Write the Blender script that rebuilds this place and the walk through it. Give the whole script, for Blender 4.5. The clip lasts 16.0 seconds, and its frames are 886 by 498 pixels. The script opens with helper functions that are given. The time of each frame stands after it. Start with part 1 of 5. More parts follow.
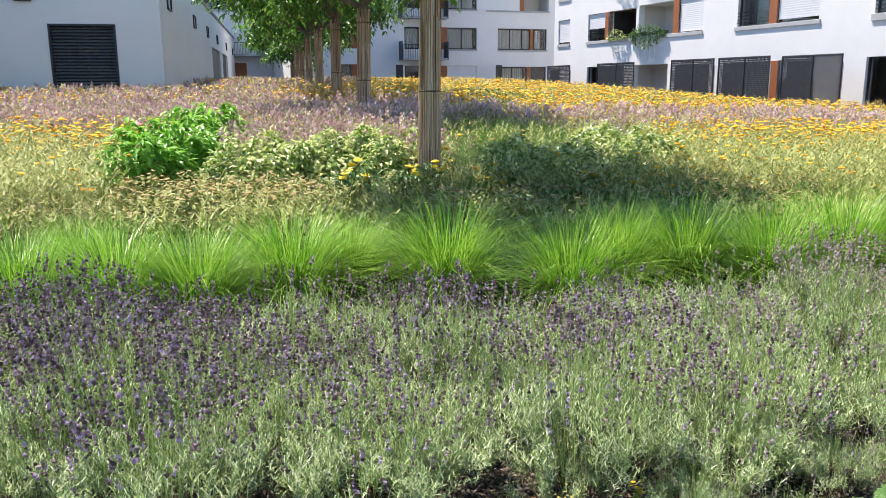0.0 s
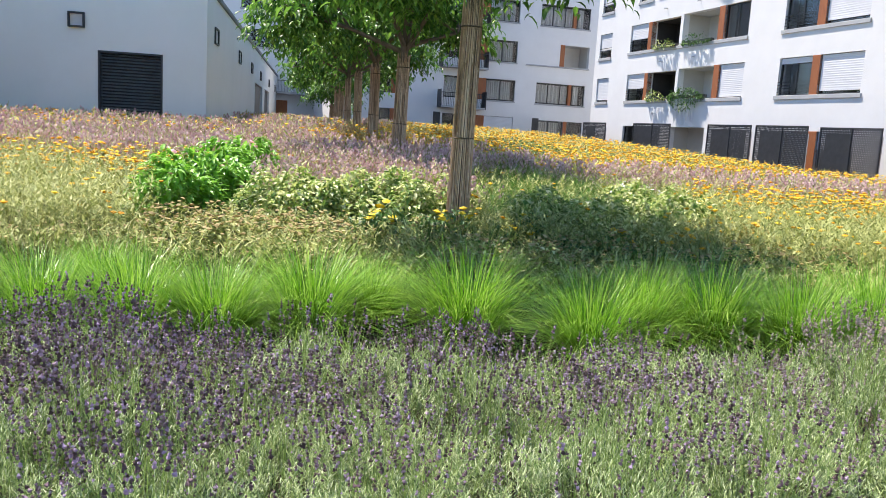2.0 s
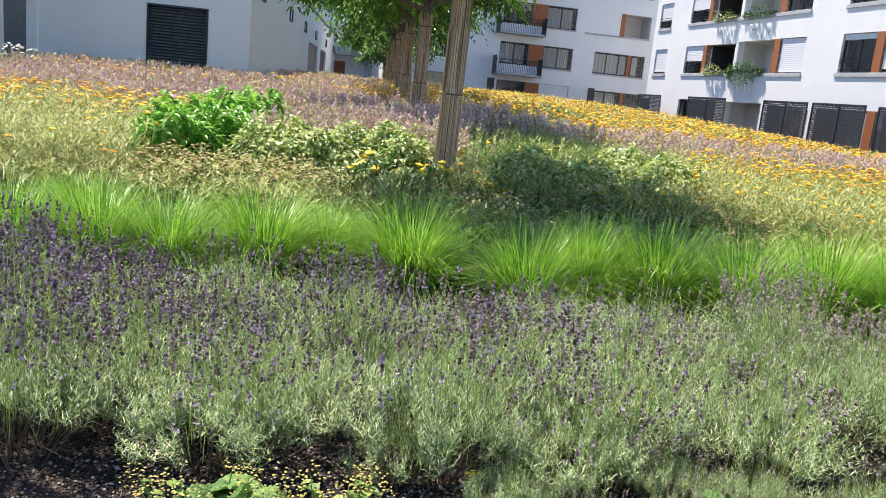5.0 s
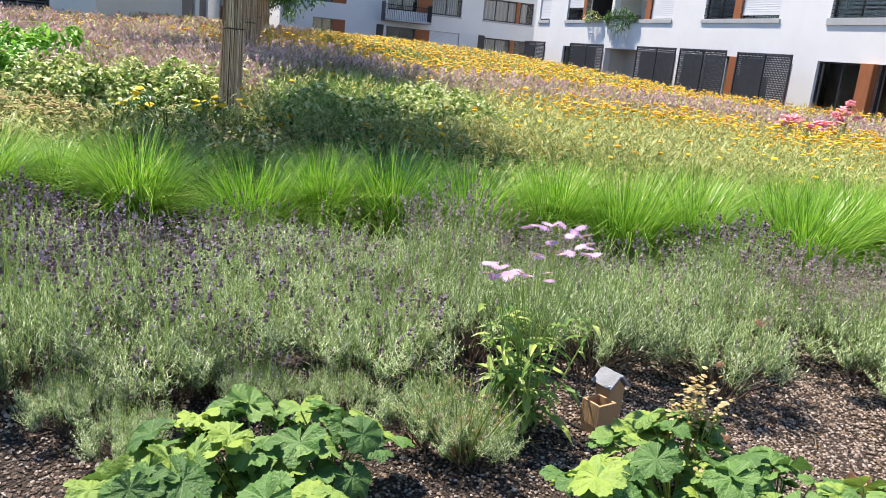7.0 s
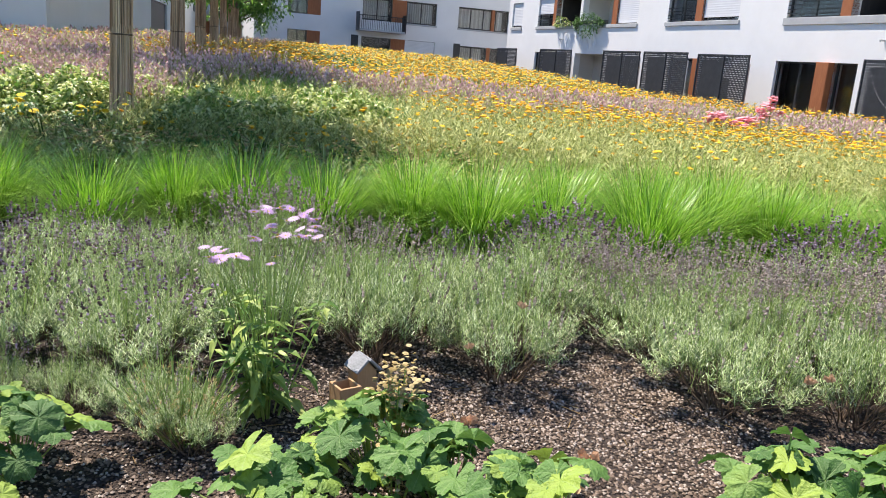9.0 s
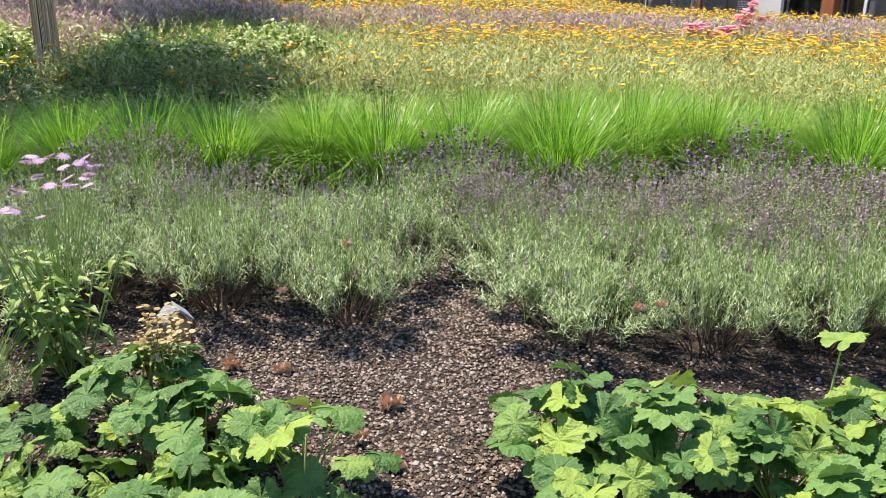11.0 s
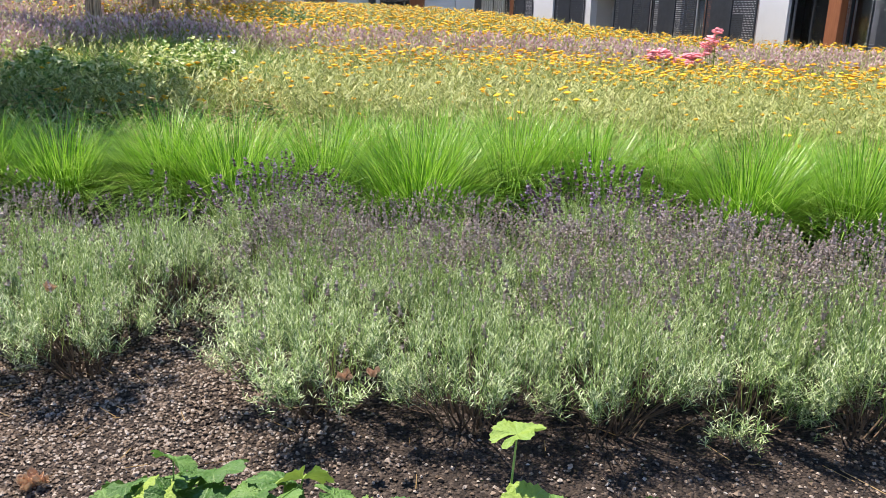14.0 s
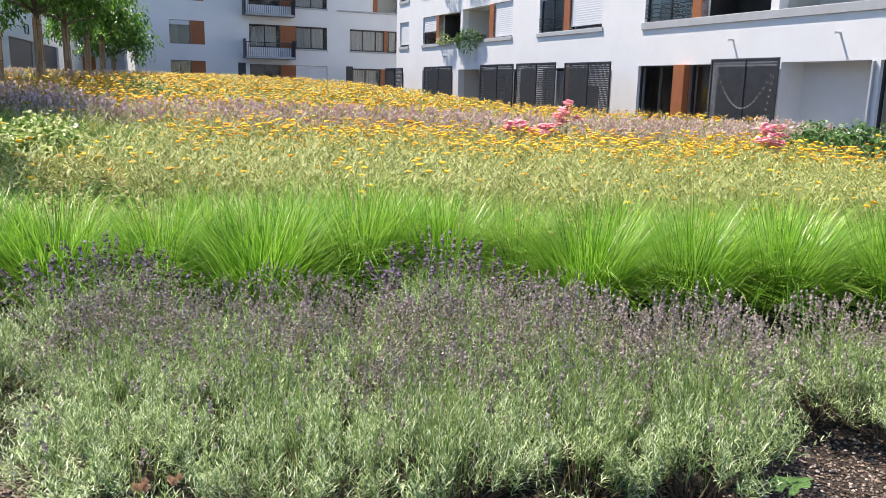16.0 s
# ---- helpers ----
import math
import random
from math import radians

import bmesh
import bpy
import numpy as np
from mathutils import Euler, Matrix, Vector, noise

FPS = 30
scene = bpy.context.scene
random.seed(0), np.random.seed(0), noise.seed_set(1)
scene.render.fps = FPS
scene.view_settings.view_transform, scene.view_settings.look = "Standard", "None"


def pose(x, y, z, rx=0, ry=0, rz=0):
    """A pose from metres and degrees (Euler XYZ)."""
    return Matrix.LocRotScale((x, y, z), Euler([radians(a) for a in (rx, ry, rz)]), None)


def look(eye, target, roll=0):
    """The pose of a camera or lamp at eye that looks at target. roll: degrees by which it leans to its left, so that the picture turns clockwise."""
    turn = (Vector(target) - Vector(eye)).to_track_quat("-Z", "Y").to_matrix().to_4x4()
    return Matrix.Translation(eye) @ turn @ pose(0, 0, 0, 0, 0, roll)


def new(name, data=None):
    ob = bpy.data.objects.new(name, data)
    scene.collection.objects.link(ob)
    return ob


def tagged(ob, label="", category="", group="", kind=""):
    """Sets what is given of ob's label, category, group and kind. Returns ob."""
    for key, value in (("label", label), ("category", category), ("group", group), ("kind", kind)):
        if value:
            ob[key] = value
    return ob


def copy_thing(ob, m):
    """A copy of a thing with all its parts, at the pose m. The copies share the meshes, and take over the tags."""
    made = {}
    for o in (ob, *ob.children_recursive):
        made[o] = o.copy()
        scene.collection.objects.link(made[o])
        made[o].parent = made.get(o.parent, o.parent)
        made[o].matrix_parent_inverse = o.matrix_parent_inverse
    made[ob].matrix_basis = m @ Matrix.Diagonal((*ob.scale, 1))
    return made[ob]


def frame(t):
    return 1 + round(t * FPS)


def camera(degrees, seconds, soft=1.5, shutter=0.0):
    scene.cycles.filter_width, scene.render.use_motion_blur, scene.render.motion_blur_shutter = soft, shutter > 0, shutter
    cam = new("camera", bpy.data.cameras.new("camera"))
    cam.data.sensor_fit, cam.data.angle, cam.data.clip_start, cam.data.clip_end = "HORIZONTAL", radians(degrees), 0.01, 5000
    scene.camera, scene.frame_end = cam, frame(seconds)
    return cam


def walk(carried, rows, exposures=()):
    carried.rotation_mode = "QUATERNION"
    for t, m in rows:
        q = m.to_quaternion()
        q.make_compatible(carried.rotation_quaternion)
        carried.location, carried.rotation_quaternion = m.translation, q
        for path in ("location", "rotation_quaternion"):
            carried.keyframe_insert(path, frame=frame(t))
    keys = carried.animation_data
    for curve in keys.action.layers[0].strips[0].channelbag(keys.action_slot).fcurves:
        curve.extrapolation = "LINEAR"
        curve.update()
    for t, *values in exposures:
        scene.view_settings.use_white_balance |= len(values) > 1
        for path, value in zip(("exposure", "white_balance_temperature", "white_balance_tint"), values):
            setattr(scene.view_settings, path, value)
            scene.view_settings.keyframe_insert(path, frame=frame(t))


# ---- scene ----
cam = camera(58.8, 16.0, soft=0.5)
PATH = [
    (0, (-1.196, -0.208, 1.71), (-1.209, 1.749, 1.297), -0.3),
    (0.5, (-1.211, -0.216, 1.707), (-1.25, 1.742, 1.298), -0.6),
    (1, (-1.209, -0.243, 1.699), (-1.275, 1.717, 1.304), -0.6),
    (1.5, (-1.195, -0.227, 1.69), (-1.276, 1.741, 1.343), 0.6),
    (2, (-1.171, -0.144, 1.698), (-1.254, 1.832, 1.4), 3.4),
    (2.5, (-1.085, -0.238, 1.687), (-1.283, 1.743, 1.501), 6.4),
    (3, (-1.092, -0.202, 1.683), (-1.485, 1.751, 1.504), 6.2),
    (5.5, (0.096, -0.317, 1.629), (-0.085, 1.627, 1.194), 5.9),
    (6, (0.498, -0.333, 1.643), (0.357, 1.61, 1.189), 6.0),
    (6.5, (0.809, -0.33, 1.62), (0.758, 1.613, 1.15), 5.0),
    (7, (1.138, -0.282, 1.609), (1.142, 1.658, 1.123), 5.7),
    (7.5, (1.394, -0.268, 1.626), (1.39, 1.675, 1.15), 6.3),
    (8, (1.71, -0.306, 1.63), (1.674, 1.642, 1.178), 6.2),
    (8.5, (1.992, -0.351, 1.63), (1.952, 1.597, 1.179), 5.6),
    (9, (2.286, -0.293, 1.597), (2.298, 1.653, 1.136), 4.5),
    (9.5, (2.596, -0.233, 1.599), (2.688, 1.703, 1.105), 4.0),
    (12, (3.74, 0.128, 1.573), (3.477, 1.996, 0.909), -1.0),
    (12.5, (4.013, 0.224, 1.573), (3.672, 2.079, 0.909), 0.0),
    (13, (4.197, 0.284, 1.557), (3.866, 2.145, 0.904), -0.5),
    (13.5, (4.329, 0.367, 1.544), (4.11, 2.252, 0.914), -0.3),
    (14, (4.489, 0.523, 1.56), (4.354, 2.435, 0.99), 1.4),
    (14.5, (4.556, 0.604, 1.562), (4.399, 2.525, 1.026), 0.7),
    (15, (4.657, 0.619, 1.572), (4.573, 2.547, 1.046), 0.7),
    (15.5, (4.714, 0.652, 1.58), (4.72, 2.593, 1.099), 1.0),
    (16, (4.726, 0.652, 1.598), (4.885, 2.605, 1.198), 1.4),
]
walk(cam, [(t, look(eye, target, roll)) for t, eye, target, roll in PATH], [(0, 1.15, 6600, 14), (3, 1.12, 6600, 14), (6, 1.1, 6600, 14), (9.5, 1.03, 6600, 14), (12, 1.0, 6600, 14), (16, 1.0, 6600, 14)])

# ---- world, sun ----
SUN_AZ, SUN_EL = (-0.76, 0.65), radians(62)
world = bpy.data.worlds.new("sky")
scene.world = world
world.use_nodes = True
wn = world.node_tree.nodes
sky = wn.new("ShaderNodeTexSky")
sky.sky_type, sky.sun_disc = "NISHITA", False
sky.air_density, sky.dust_density, sky.ozone_density = 1.0, 0.0, 5.0
sky.sun_elevation, sky.sun_rotation = SUN_EL, math.atan2(*SUN_AZ)
wn["Background"].inputs["Strength"].default_value = 0.114
world.node_tree.links.new(sky.outputs[0], wn["Background"].inputs["Color"])
sun_data = bpy.data.lights.new("sun", "SUN")
sun_data.energy, sun_data.angle, sun_data.color = 5.0, radians(0.6), (1.0, 0.93, 0.82)
sun = new("sun", sun_data)
sun.matrix_world = look((SUN_AZ[0] * 40, SUN_AZ[1] * 40, 60), (0, 0, 0))
sun.rotation_euler = Vector((-SUN_AZ[0] * math.cos(SUN_EL), -SUN_AZ[1] * math.cos(SUN_EL), -math.sin(SUN_EL))).to_track_quat("-Z", "Y").to_euler()

# ---- materials ----
rng = np.random.default_rng(7)


def mat(name, colors, rough=0.7, scale=6.0, bump=0.0, bump_scale=60.0, translucent=0.0, by="noise", metal=0.0, spec=0.4, stretch=(1, 1, 1)):
    """Node material: a ramp of colours driven by noise, by island or by object, fine relief, and light through leaves."""
    m = bpy.data.materials.new(name)
    m.use_nodes = True
    nt = m.node_tree
    nodes, link = nt.nodes, nt.links.new
    bsdf = nodes["Principled BSDF"]
    bsdf.inputs["Roughness"].default_value = rough
    bsdf.inputs["Metallic"].default_value = metal
    bsdf.inputs["Specular IOR Level"].default_value = spec
    co = nodes.new("ShaderNodeTexCoord")
    mp = nodes.new("ShaderNodeMapping")
    mp.inputs["Scale"].default_value = stretch
    link(co.outputs["Object"], mp.inputs["Vector"])
    tex = nodes.new("ShaderNodeTexNoise")
    tex.inputs["Scale"].default_value = scale
    tex.inputs["Detail"].default_value = 6
    tex.inputs["Roughness"].default_value = 0.65
    link(mp.outputs[0], tex.inputs["Vector"])
    ramp = nodes.new("ShaderNodeValToRGB")
    el = ramp.color_ramp.elements
    lo, hi = (0.3, 0.7) if by == "noise" else (0.05, 0.95)
    el[0].position, el[1].position = lo, hi
    el[0].color, el[1].color = (*colors[0], 1), (*colors[-1], 1)
    for k, c in enumerate(colors[1:-1]):
        el.new(lo + (hi - lo) * (k + 1) / (len(colors) - 1)).color = (*c, 1)
    fac = tex.outputs["Fac"]
    if by != "noise":
        src = nodes.new("ShaderNodeNewGeometry").outputs["Random Per Island"] if by == "island" else nodes.new("ShaderNodeObjectInfo").outputs["Random"]
        add = nodes.new("ShaderNodeMath")
        add.operation = "MULTIPLY_ADD"
        link(tex.outputs["Fac"], add.inputs[0])
        add.inputs[1].default_value = 0.5
        add2 = nodes.new("ShaderNodeMath")
        add2.operation = "SUBTRACT"
        link(src, add2.inputs[0])
        add2.inputs[1].default_value = 0.25
        link(add2.outputs[0], add.inputs[2])
        fac = add.outputs[0]
    link(fac, ramp.inputs["Fac"])
    link(ramp.outputs["Color"], bsdf.inputs["Base Color"])
    if bump:
        t2 = nodes.new("ShaderNodeTexNoise")
        t2.inputs["Scale"].default_value = bump_scale
        t2.inputs["Detail"].default_value = 4
        link(mp.outputs[0], t2.inputs["Vector"])
        b = nodes.new("ShaderNodeBump")
        b.inputs["Strength"].default_value = bump
        b.inputs["Distance"].default_value = 0.02
        link(t2.outputs["Fac"], b.inputs["Height"])
        link(b.outputs[0], bsdf.inputs["Normal"])
    if translucent:
        tr = nodes.new("ShaderNodeBsdfTranslucent")
        link(ramp.outputs["Color"], tr.inputs["Color"])
        mix = nodes.new("ShaderNodeMixShader")
        mix.inputs[0].default_value = translucent
        link(bsdf.outputs[0], mix.inputs[1])
        link(tr.outputs[0], mix.inputs[2])
        link(mix.outputs[0], nodes["Material Output"].inputs["Surface"])
    return m


M_plaster = mat("white_plaster", [(0.71, 0.71, 0.705), (0.77, 0.77, 0.765)], 0.85, 0.6, 0.15, 90)
M_plaster_old = mat("weathered_plaster", [(0.80, 0.82, 0.78), (0.87, 0.88, 0.85)], 0.9, 0.35, 0.2, 70)
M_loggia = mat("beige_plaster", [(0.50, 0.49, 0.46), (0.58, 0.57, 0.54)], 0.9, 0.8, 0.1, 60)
M_ledge = mat("grey_ledge", [(0.36, 0.37, 0.38), (0.44, 0.45, 0.46)], 0.8, 2.0, 0.1, 40)
M_fascia = mat("grey_metal_fascia", [(0.13, 0.15, 0.16), (0.19, 0.21, 0.22)], 0.5, 1.5, 0.05, 20, metal=0.4)
M_frame = mat("dark_window_frame", [(0.025, 0.028, 0.03), (0.045, 0.048, 0.05)], 0.45, 3.0)
M_brown = mat("red_brown_panel", [(0.26, 0.085, 0.03), (0.36, 0.13, 0.05)], 0.6, 2.5, 0.1, 30, stretch=(6, 6, 1))
M_shutter = mat("pale_shutter", [(0.62, 0.63, 0.65), (0.70, 0.71, 0.73)], 0.6, 1.0)
M_curtain = mat("curtain_cloth", [(0.45, 0.45, 0.45), (0.62, 0.62, 0.61)], 0.9, 3.0, 0.3, 12, stretch=(8, 8, 0.4))
# near-black that stands for lack of light in rooms and deep loggias
M_unlit = mat("dark_room", [(0.022, 0.022, 0.024), (0.045, 0.043, 0.042)], 0.9, 1.0)
M_black = mat("black_metal", [(0.022, 0.025, 0.03), (0.045, 0.05, 0.056)], 0.4, 5.0, metal=0.3)
M_screen = mat("anthracite_screen", [(0.035, 0.038, 0.045), (0.055, 0.06, 0.068)], 0.5, 4.0, metal=0.3)
M_steel = mat("galvanised_steel", [(0.42, 0.43, 0.44), (0.55, 0.56, 0.57)], 0.4, 8.0, metal=0.7)
M_soil = mat("soil", [(0.010, 0.007, 0.005), (0.025, 0.017, 0.012), (0.055, 0.038, 0.029)], 0.95, 14.0, 1.0, 75)
M_pebble = mat("gravel_pebbles", [(0.045, 0.03, 0.02), (0.12, 0.083, 0.057), (0.20, 0.145, 0.105), (0.265, 0.20, 0.15), (0.46, 0.39, 0.33)], 0.85, 20, by="island")
M_reed = mat("reed_mat", [(0.30, 0.185, 0.11), (0.58, 0.40, 0.26), (0.80, 0.62, 0.45)], 0.85, 14, 0.4, 50, by="island", stretch=(1, 1, 0.1))
M_bark = mat("bark", [(0.09, 0.065, 0.05), (0.17, 0.13, 0.10)], 0.9, 12, 0.6, 30, stretch=(1, 1, 0.25))
M_treeleaf = mat("tree_leaf", [(0.035, 0.11, 0.016), (0.085, 0.21, 0.028), (0.21, 0.40, 0.065)], 0.38, 3, translucent=0.38, by="island")
M_grass = mat("grass_blade", [(0.045, 0.14, 0.01), (0.15, 0.35, 0.02), (0.28, 0.51, 0.04), (0.46, 0.65, 0.14)], 0.34, 3, translucent=0.3, by="island")
M_grass_dark = mat("dark_grass_blade", [(0.08, 0.19, 0.03), (0.14, 0.31, 0.05)], 0.5, 3, translucent=0.4, by="island")
M_lavleaf = mat("lavender_leaf", [(0.03, 0.07, 0.014), (0.15, 0.25, 0.058), (0.38, 0.48, 0.18), (0.66, 0.72, 0.46)], 0.42, 4, translucent=0.08, by="island")
M_lavstem = mat("lavender_stem", [(0.16, 0.27, 0.045), (0.42, 0.53, 0.16)], 0.6, 4, translucent=0.2, by="island")
M_lavwood = mat("lavender_wood", [(0.06, 0.04, 0.027), (0.19, 0.13, 0.085)], 0.9, 10, by="island")
M_lavflower = mat("lavender_flower", [(0.075, 0.046, 0.045), (0.155, 0.10, 0.105), (0.27, 0.175, 0.215), (0.50, 0.36, 0.52)], 0.8, 4, translucent=0.18, by="island")
M_lavfaded = mat("faded_lavender_flower", [(0.20, 0.145, 0.125), (0.37, 0.285, 0.255), (0.56, 0.46, 0.43)], 0.85, 4, translucent=0.2, by="island")
M_yarrow = mat("yarrow_flower", [(0.70, 0.30, 0.004), (0.83, 0.45, 0.009), (0.88, 0.61, 0.025)], 0.8, 3, translucent=0.2, by="island")
M_yarleaf = mat("yarrow_leaf", [(0.15, 0.20, 0.04), (0.35, 0.39, 0.11), (0.60, 0.61, 0.26)], 0.6, 1.0, translucent=0.3, by="island")
M_mauve = mat("mauve_flower", [(0.58, 0.36, 0.38), (0.76, 0.54, 0.56), (0.87, 0.70, 0.70)], 0.85, 2, translucent=0.35, by="island")
M_tan = mat("faded_tan_flower", [(0.28, 0.20, 0.07), (0.42, 0.32, 0.14), (0.56, 0.46, 0.25)], 0.85, 2, translucent=0.25, by="island")
M_tangrass = mat("tan_grass", [(0.30, 0.19, 0.07), (0.45, 0.32, 0.15)], 0.8, 2, translucent=0.35, by="island")
M_shrub = mat("bright_shrub_leaf", [(0.10, 0.29, 0.02), (0.18, 0.42, 0.035), (0.31, 0.58, 0.09)], 0.38, 3, translucent=0.36, by="island")
M_varleaf = mat("variegated_leaf", [(0.09, 0.20, 0.03), (0.24, 0.36, 0.07), (0.55, 0.60, 0.20), (0.80, 0.80, 0.48)], 0.45, 3, translucent=0.3, by="island")
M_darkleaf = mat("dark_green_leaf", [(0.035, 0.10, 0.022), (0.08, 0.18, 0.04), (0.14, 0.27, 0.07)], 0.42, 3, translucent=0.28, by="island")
M_mallow = mat("mallow_leaf", [(0.055, 0.135, 0.026), (0.095, 0.205, 0.042), (0.15, 0.27, 0.06), (0.28, 0.39, 0.06)], 0.52, 14, 0.5, 90, translucent=0.24, by="object")
M_asterleaf = mat("aster_leaf", [(0.09, 0.19, 0.03), (0.19, 0.30, 0.055), (0.36, 0.44, 0.10)], 0.5, 4, translucent=0.33, by="island")
M_aster = mat("lilac_petal", [(0.46, 0.29, 0.52), (0.62, 0.45, 0.67)], 0.7, 6, translucent=0.3, by="object")
M_pink = mat("pink_petal", [(0.94, 0.44, 0.52), (0.96, 0.62, 0.66)], 0.7, 6, translucent=0.4, by="island")
M_white = mat("white_petal", [(0.75, 0.75, 0.70), (0.85, 0.85, 0.82)], 0.7, 6, translucent=0.3, by="island")
M_yellow = mat("yellow_petal", [(0.75, 0.50, 0.01), (0.82, 0.62, 0.03)], 0.7, 6, translucent=0.2, by="island")
M_lime = mat("lime_flower", [(0.38, 0.34, 0.08), (0.54, 0.44, 0.14)], 0.8, 6, translucent=0.3, by="island")
M_dead = mat("dead_leaf", [(0.42, 0.24, 0.14), (0.66, 0.45, 0.29)], 0.85, 20, 0.4, 60, translucent=0.15)
M_wood = mat("pale_wood", [(0.36, 0.21, 0.10), (0.50, 0.32, 0.17)], 0.75, 6, 0.3, 50, stretch=(1, 1, 0.15))
M_felt = mat("grey_felt_roof", [(0.18, 0.19, 0.20), (0.30, 0.31, 0.33)], 0.9, 12, 0.4, 90)

# pale veins that run out from the leaf's stalk into its seven lobes
nt = M_mallow.node_tree
tc = nt.nodes.new("ShaderNodeTexCoord")
rad = nt.nodes.new("ShaderNodeTexGradient")
rad.gradient_type = "RADIAL"
nt.links.new(tc.outputs["Object"], rad.inputs["Vector"])
lobe_at = nt.nodes.new("ShaderNodeMath")
lobe_at.operation = "MULTIPLY_ADD"
lobe_at.inputs[1].default_value, lobe_at.inputs[2].default_value = 7.0, 0.0
nt.links.new(rad.outputs["Fac"], lobe_at.inputs[0])
fold = nt.nodes.new("ShaderNodeMath")
fold.operation = "PINGPONG"
fold.inputs[1].default_value = 0.5
nt.links.new(lobe_at.outputs[0], fold.inputs[0])
vein = nt.nodes.new("ShaderNodeMapRange")
vein.inputs["From Min"].default_value, vein.inputs["From Max"].default_value = 0.46, 0.5
vein.inputs["To Max"].default_value = 0.55
nt.links.new(fold.outputs[0], vein.inputs["Value"])
tint = nt.nodes.new("ShaderNodeMix")
tint.data_type = "RGBA"
nt.links.new(vein.outputs[0], tint.inputs["Factor"])
nt.links.new(nt.nodes["Principled BSDF"].inputs["Base Color"].links[0].from_socket, tint.inputs[6])
tint.inputs[7].default_value = (0.30, 0.40, 0.16, 1)
nt.links.new(tint.outputs[2], nt.nodes["Principled BSDF"].inputs["Base Color"])

# the soil shows small stones: cells of their own colour and relief
nt = M_soil.node_tree
vor = nt.nodes.new("ShaderNodeTexVoronoi")
vor.inputs["Scale"].default_value = 75
tc = nt.nodes.new("ShaderNodeTexCoord")
nt.links.new(tc.outputs["Object"], vor.inputs["Vector"])
stone = nt.nodes.new("ShaderNodeValToRGB")
for pos, c in ((0.15, (0.014, 0.009, 0.007)), (0.5, (0.045, 0.031, 0.023)), (0.8, (0.095, 0.07, 0.055)), (0.95, (0.22, 0.175, 0.15))):
    stone.color_ramp.elements.new(pos).color = (*c, 1)
stone.color_ramp.elements.remove(stone.color_ramp.elements[0])
nt.links.new(vor.outputs["Color"], stone.inputs["Fac"])
blend = nt.nodes.new("ShaderNodeMix")
blend.data_type = "RGBA"
blend.inputs["Factor"].default_value = 0.7
base_link = nt.nodes["Principled BSDF"].inputs["Base Color"].links[0].from_socket
nt.links.new(base_link, blend.inputs[6])
nt.links.new(stone.outputs["Color"], blend.inputs[7])
nt.links.new(blend.outputs[2], nt.nodes["Principled BSDF"].inputs["Base Color"])
rel = nt.nodes.new("ShaderNodeBump")
rel.inputs["Strength"].default_value, rel.inputs["Distance"].default_value = 0.9, 0.012
rel.invert = True
nt.links.new(vor.outputs["Distance"], rel.inputs["Height"])
nt.links.new(nt.nodes["Principled BSDF"].inputs["Normal"].links[0].from_socket, rel.inputs["Normal"])
nt.links.new(rel.outputs[0], nt.nodes["Principled BSDF"].inputs["Normal"])

glass = bpy.data.materials.new("window_glass")
glass.use_nodes = True
gb = glass.node_tree.nodes["Principled BSDF"]
gb.inputs["Base Color"].default_value = (0.9, 0.93, 0.93, 1)
gb.inputs["Roughness"].default_value = 0.03
gb.inputs["Transmission Weight"].default_value = 1.0
gb.inputs["IOR"].default_value = 1.45


# ---- mesh helpers ----
def tri_mesh(name, verts, tris, material, smooth=False):
    """A mesh datablock from arrays of points and triangles."""
    verts, tris = np.asarray(verts, np.float32).reshape(-1, 3), np.asarray(tris, np.int32).reshape(-1, 3)
    me = bpy.data.meshes.new(name)
    me.vertices.add(len(verts))
    me.vertices.foreach_set("co", verts.ravel())
    me.loops.add(tris.size)
    me.loops.foreach_set("vertex_index", tris.ravel())
    me.polygons.add(len(tris))
    me.polygons.foreach_set("loop_start", np.arange(0, tris.size, 3, dtype=np.int32))
    me.polygons.foreach_set("use_smooth", np.full(len(tris), smooth))
    me.update(calc_edges=True)
    me.materials.append(material)
    return me


class Soup:
    """Collects triangles."""

    def __init__(self):
        self.v, self.f, self.n = [], [], 0

    def add(self, v, f):
        v = np.asarray(v, float).reshape(-1, 3)
        self.v.append(v)
        self.f.append(np.asarray(f, int).reshape(-1, 3) + self.n)
        self.n += len(v)

    def spread(self, v, f, mats):
        """Copies of a small shape by an array of 3 x 4 matrices."""
        v, f, mats = np.asarray(v, float), np.asarray(f, int), np.asarray(mats, float)
        if len(mats) == 0:
            return
        out = np.einsum("kij,nj->kni", mats[:, :, :3], v) + mats[:, None, :, 3]
        k, n = len(mats), len(v)
        self.v.append(out.reshape(-1, 3))
        self.f.append((f[None] + (np.arange(k) * n)[:, None, None]).reshape(-1, 3) + self.n)
        self.n += k * n

    def mesh(self, name, material, smooth=False):
        return tri_mesh(name, np.concatenate(self.v), np.concatenate(self.f), material, smooth)


def part(name, data, parent, label="", m=None, kind=""):
    ob = new(name, data)
    ob.parent = parent
    if m is not None:
        ob.matrix_basis = m
    if label:
        tagged(ob, label)
    return tagged(ob, kind=kind)


def bm_mesh(name, bm, material, smooth=False):
    me = bpy.data.meshes.new(name)
    bm.normal_update()
    bm.to_mesh(me)
    bm.free()
    me.materials.append(material)
    if smooth:
        me.polygons.foreach_set("use_smooth", np.ones(len(me.polygons), bool))
    return me


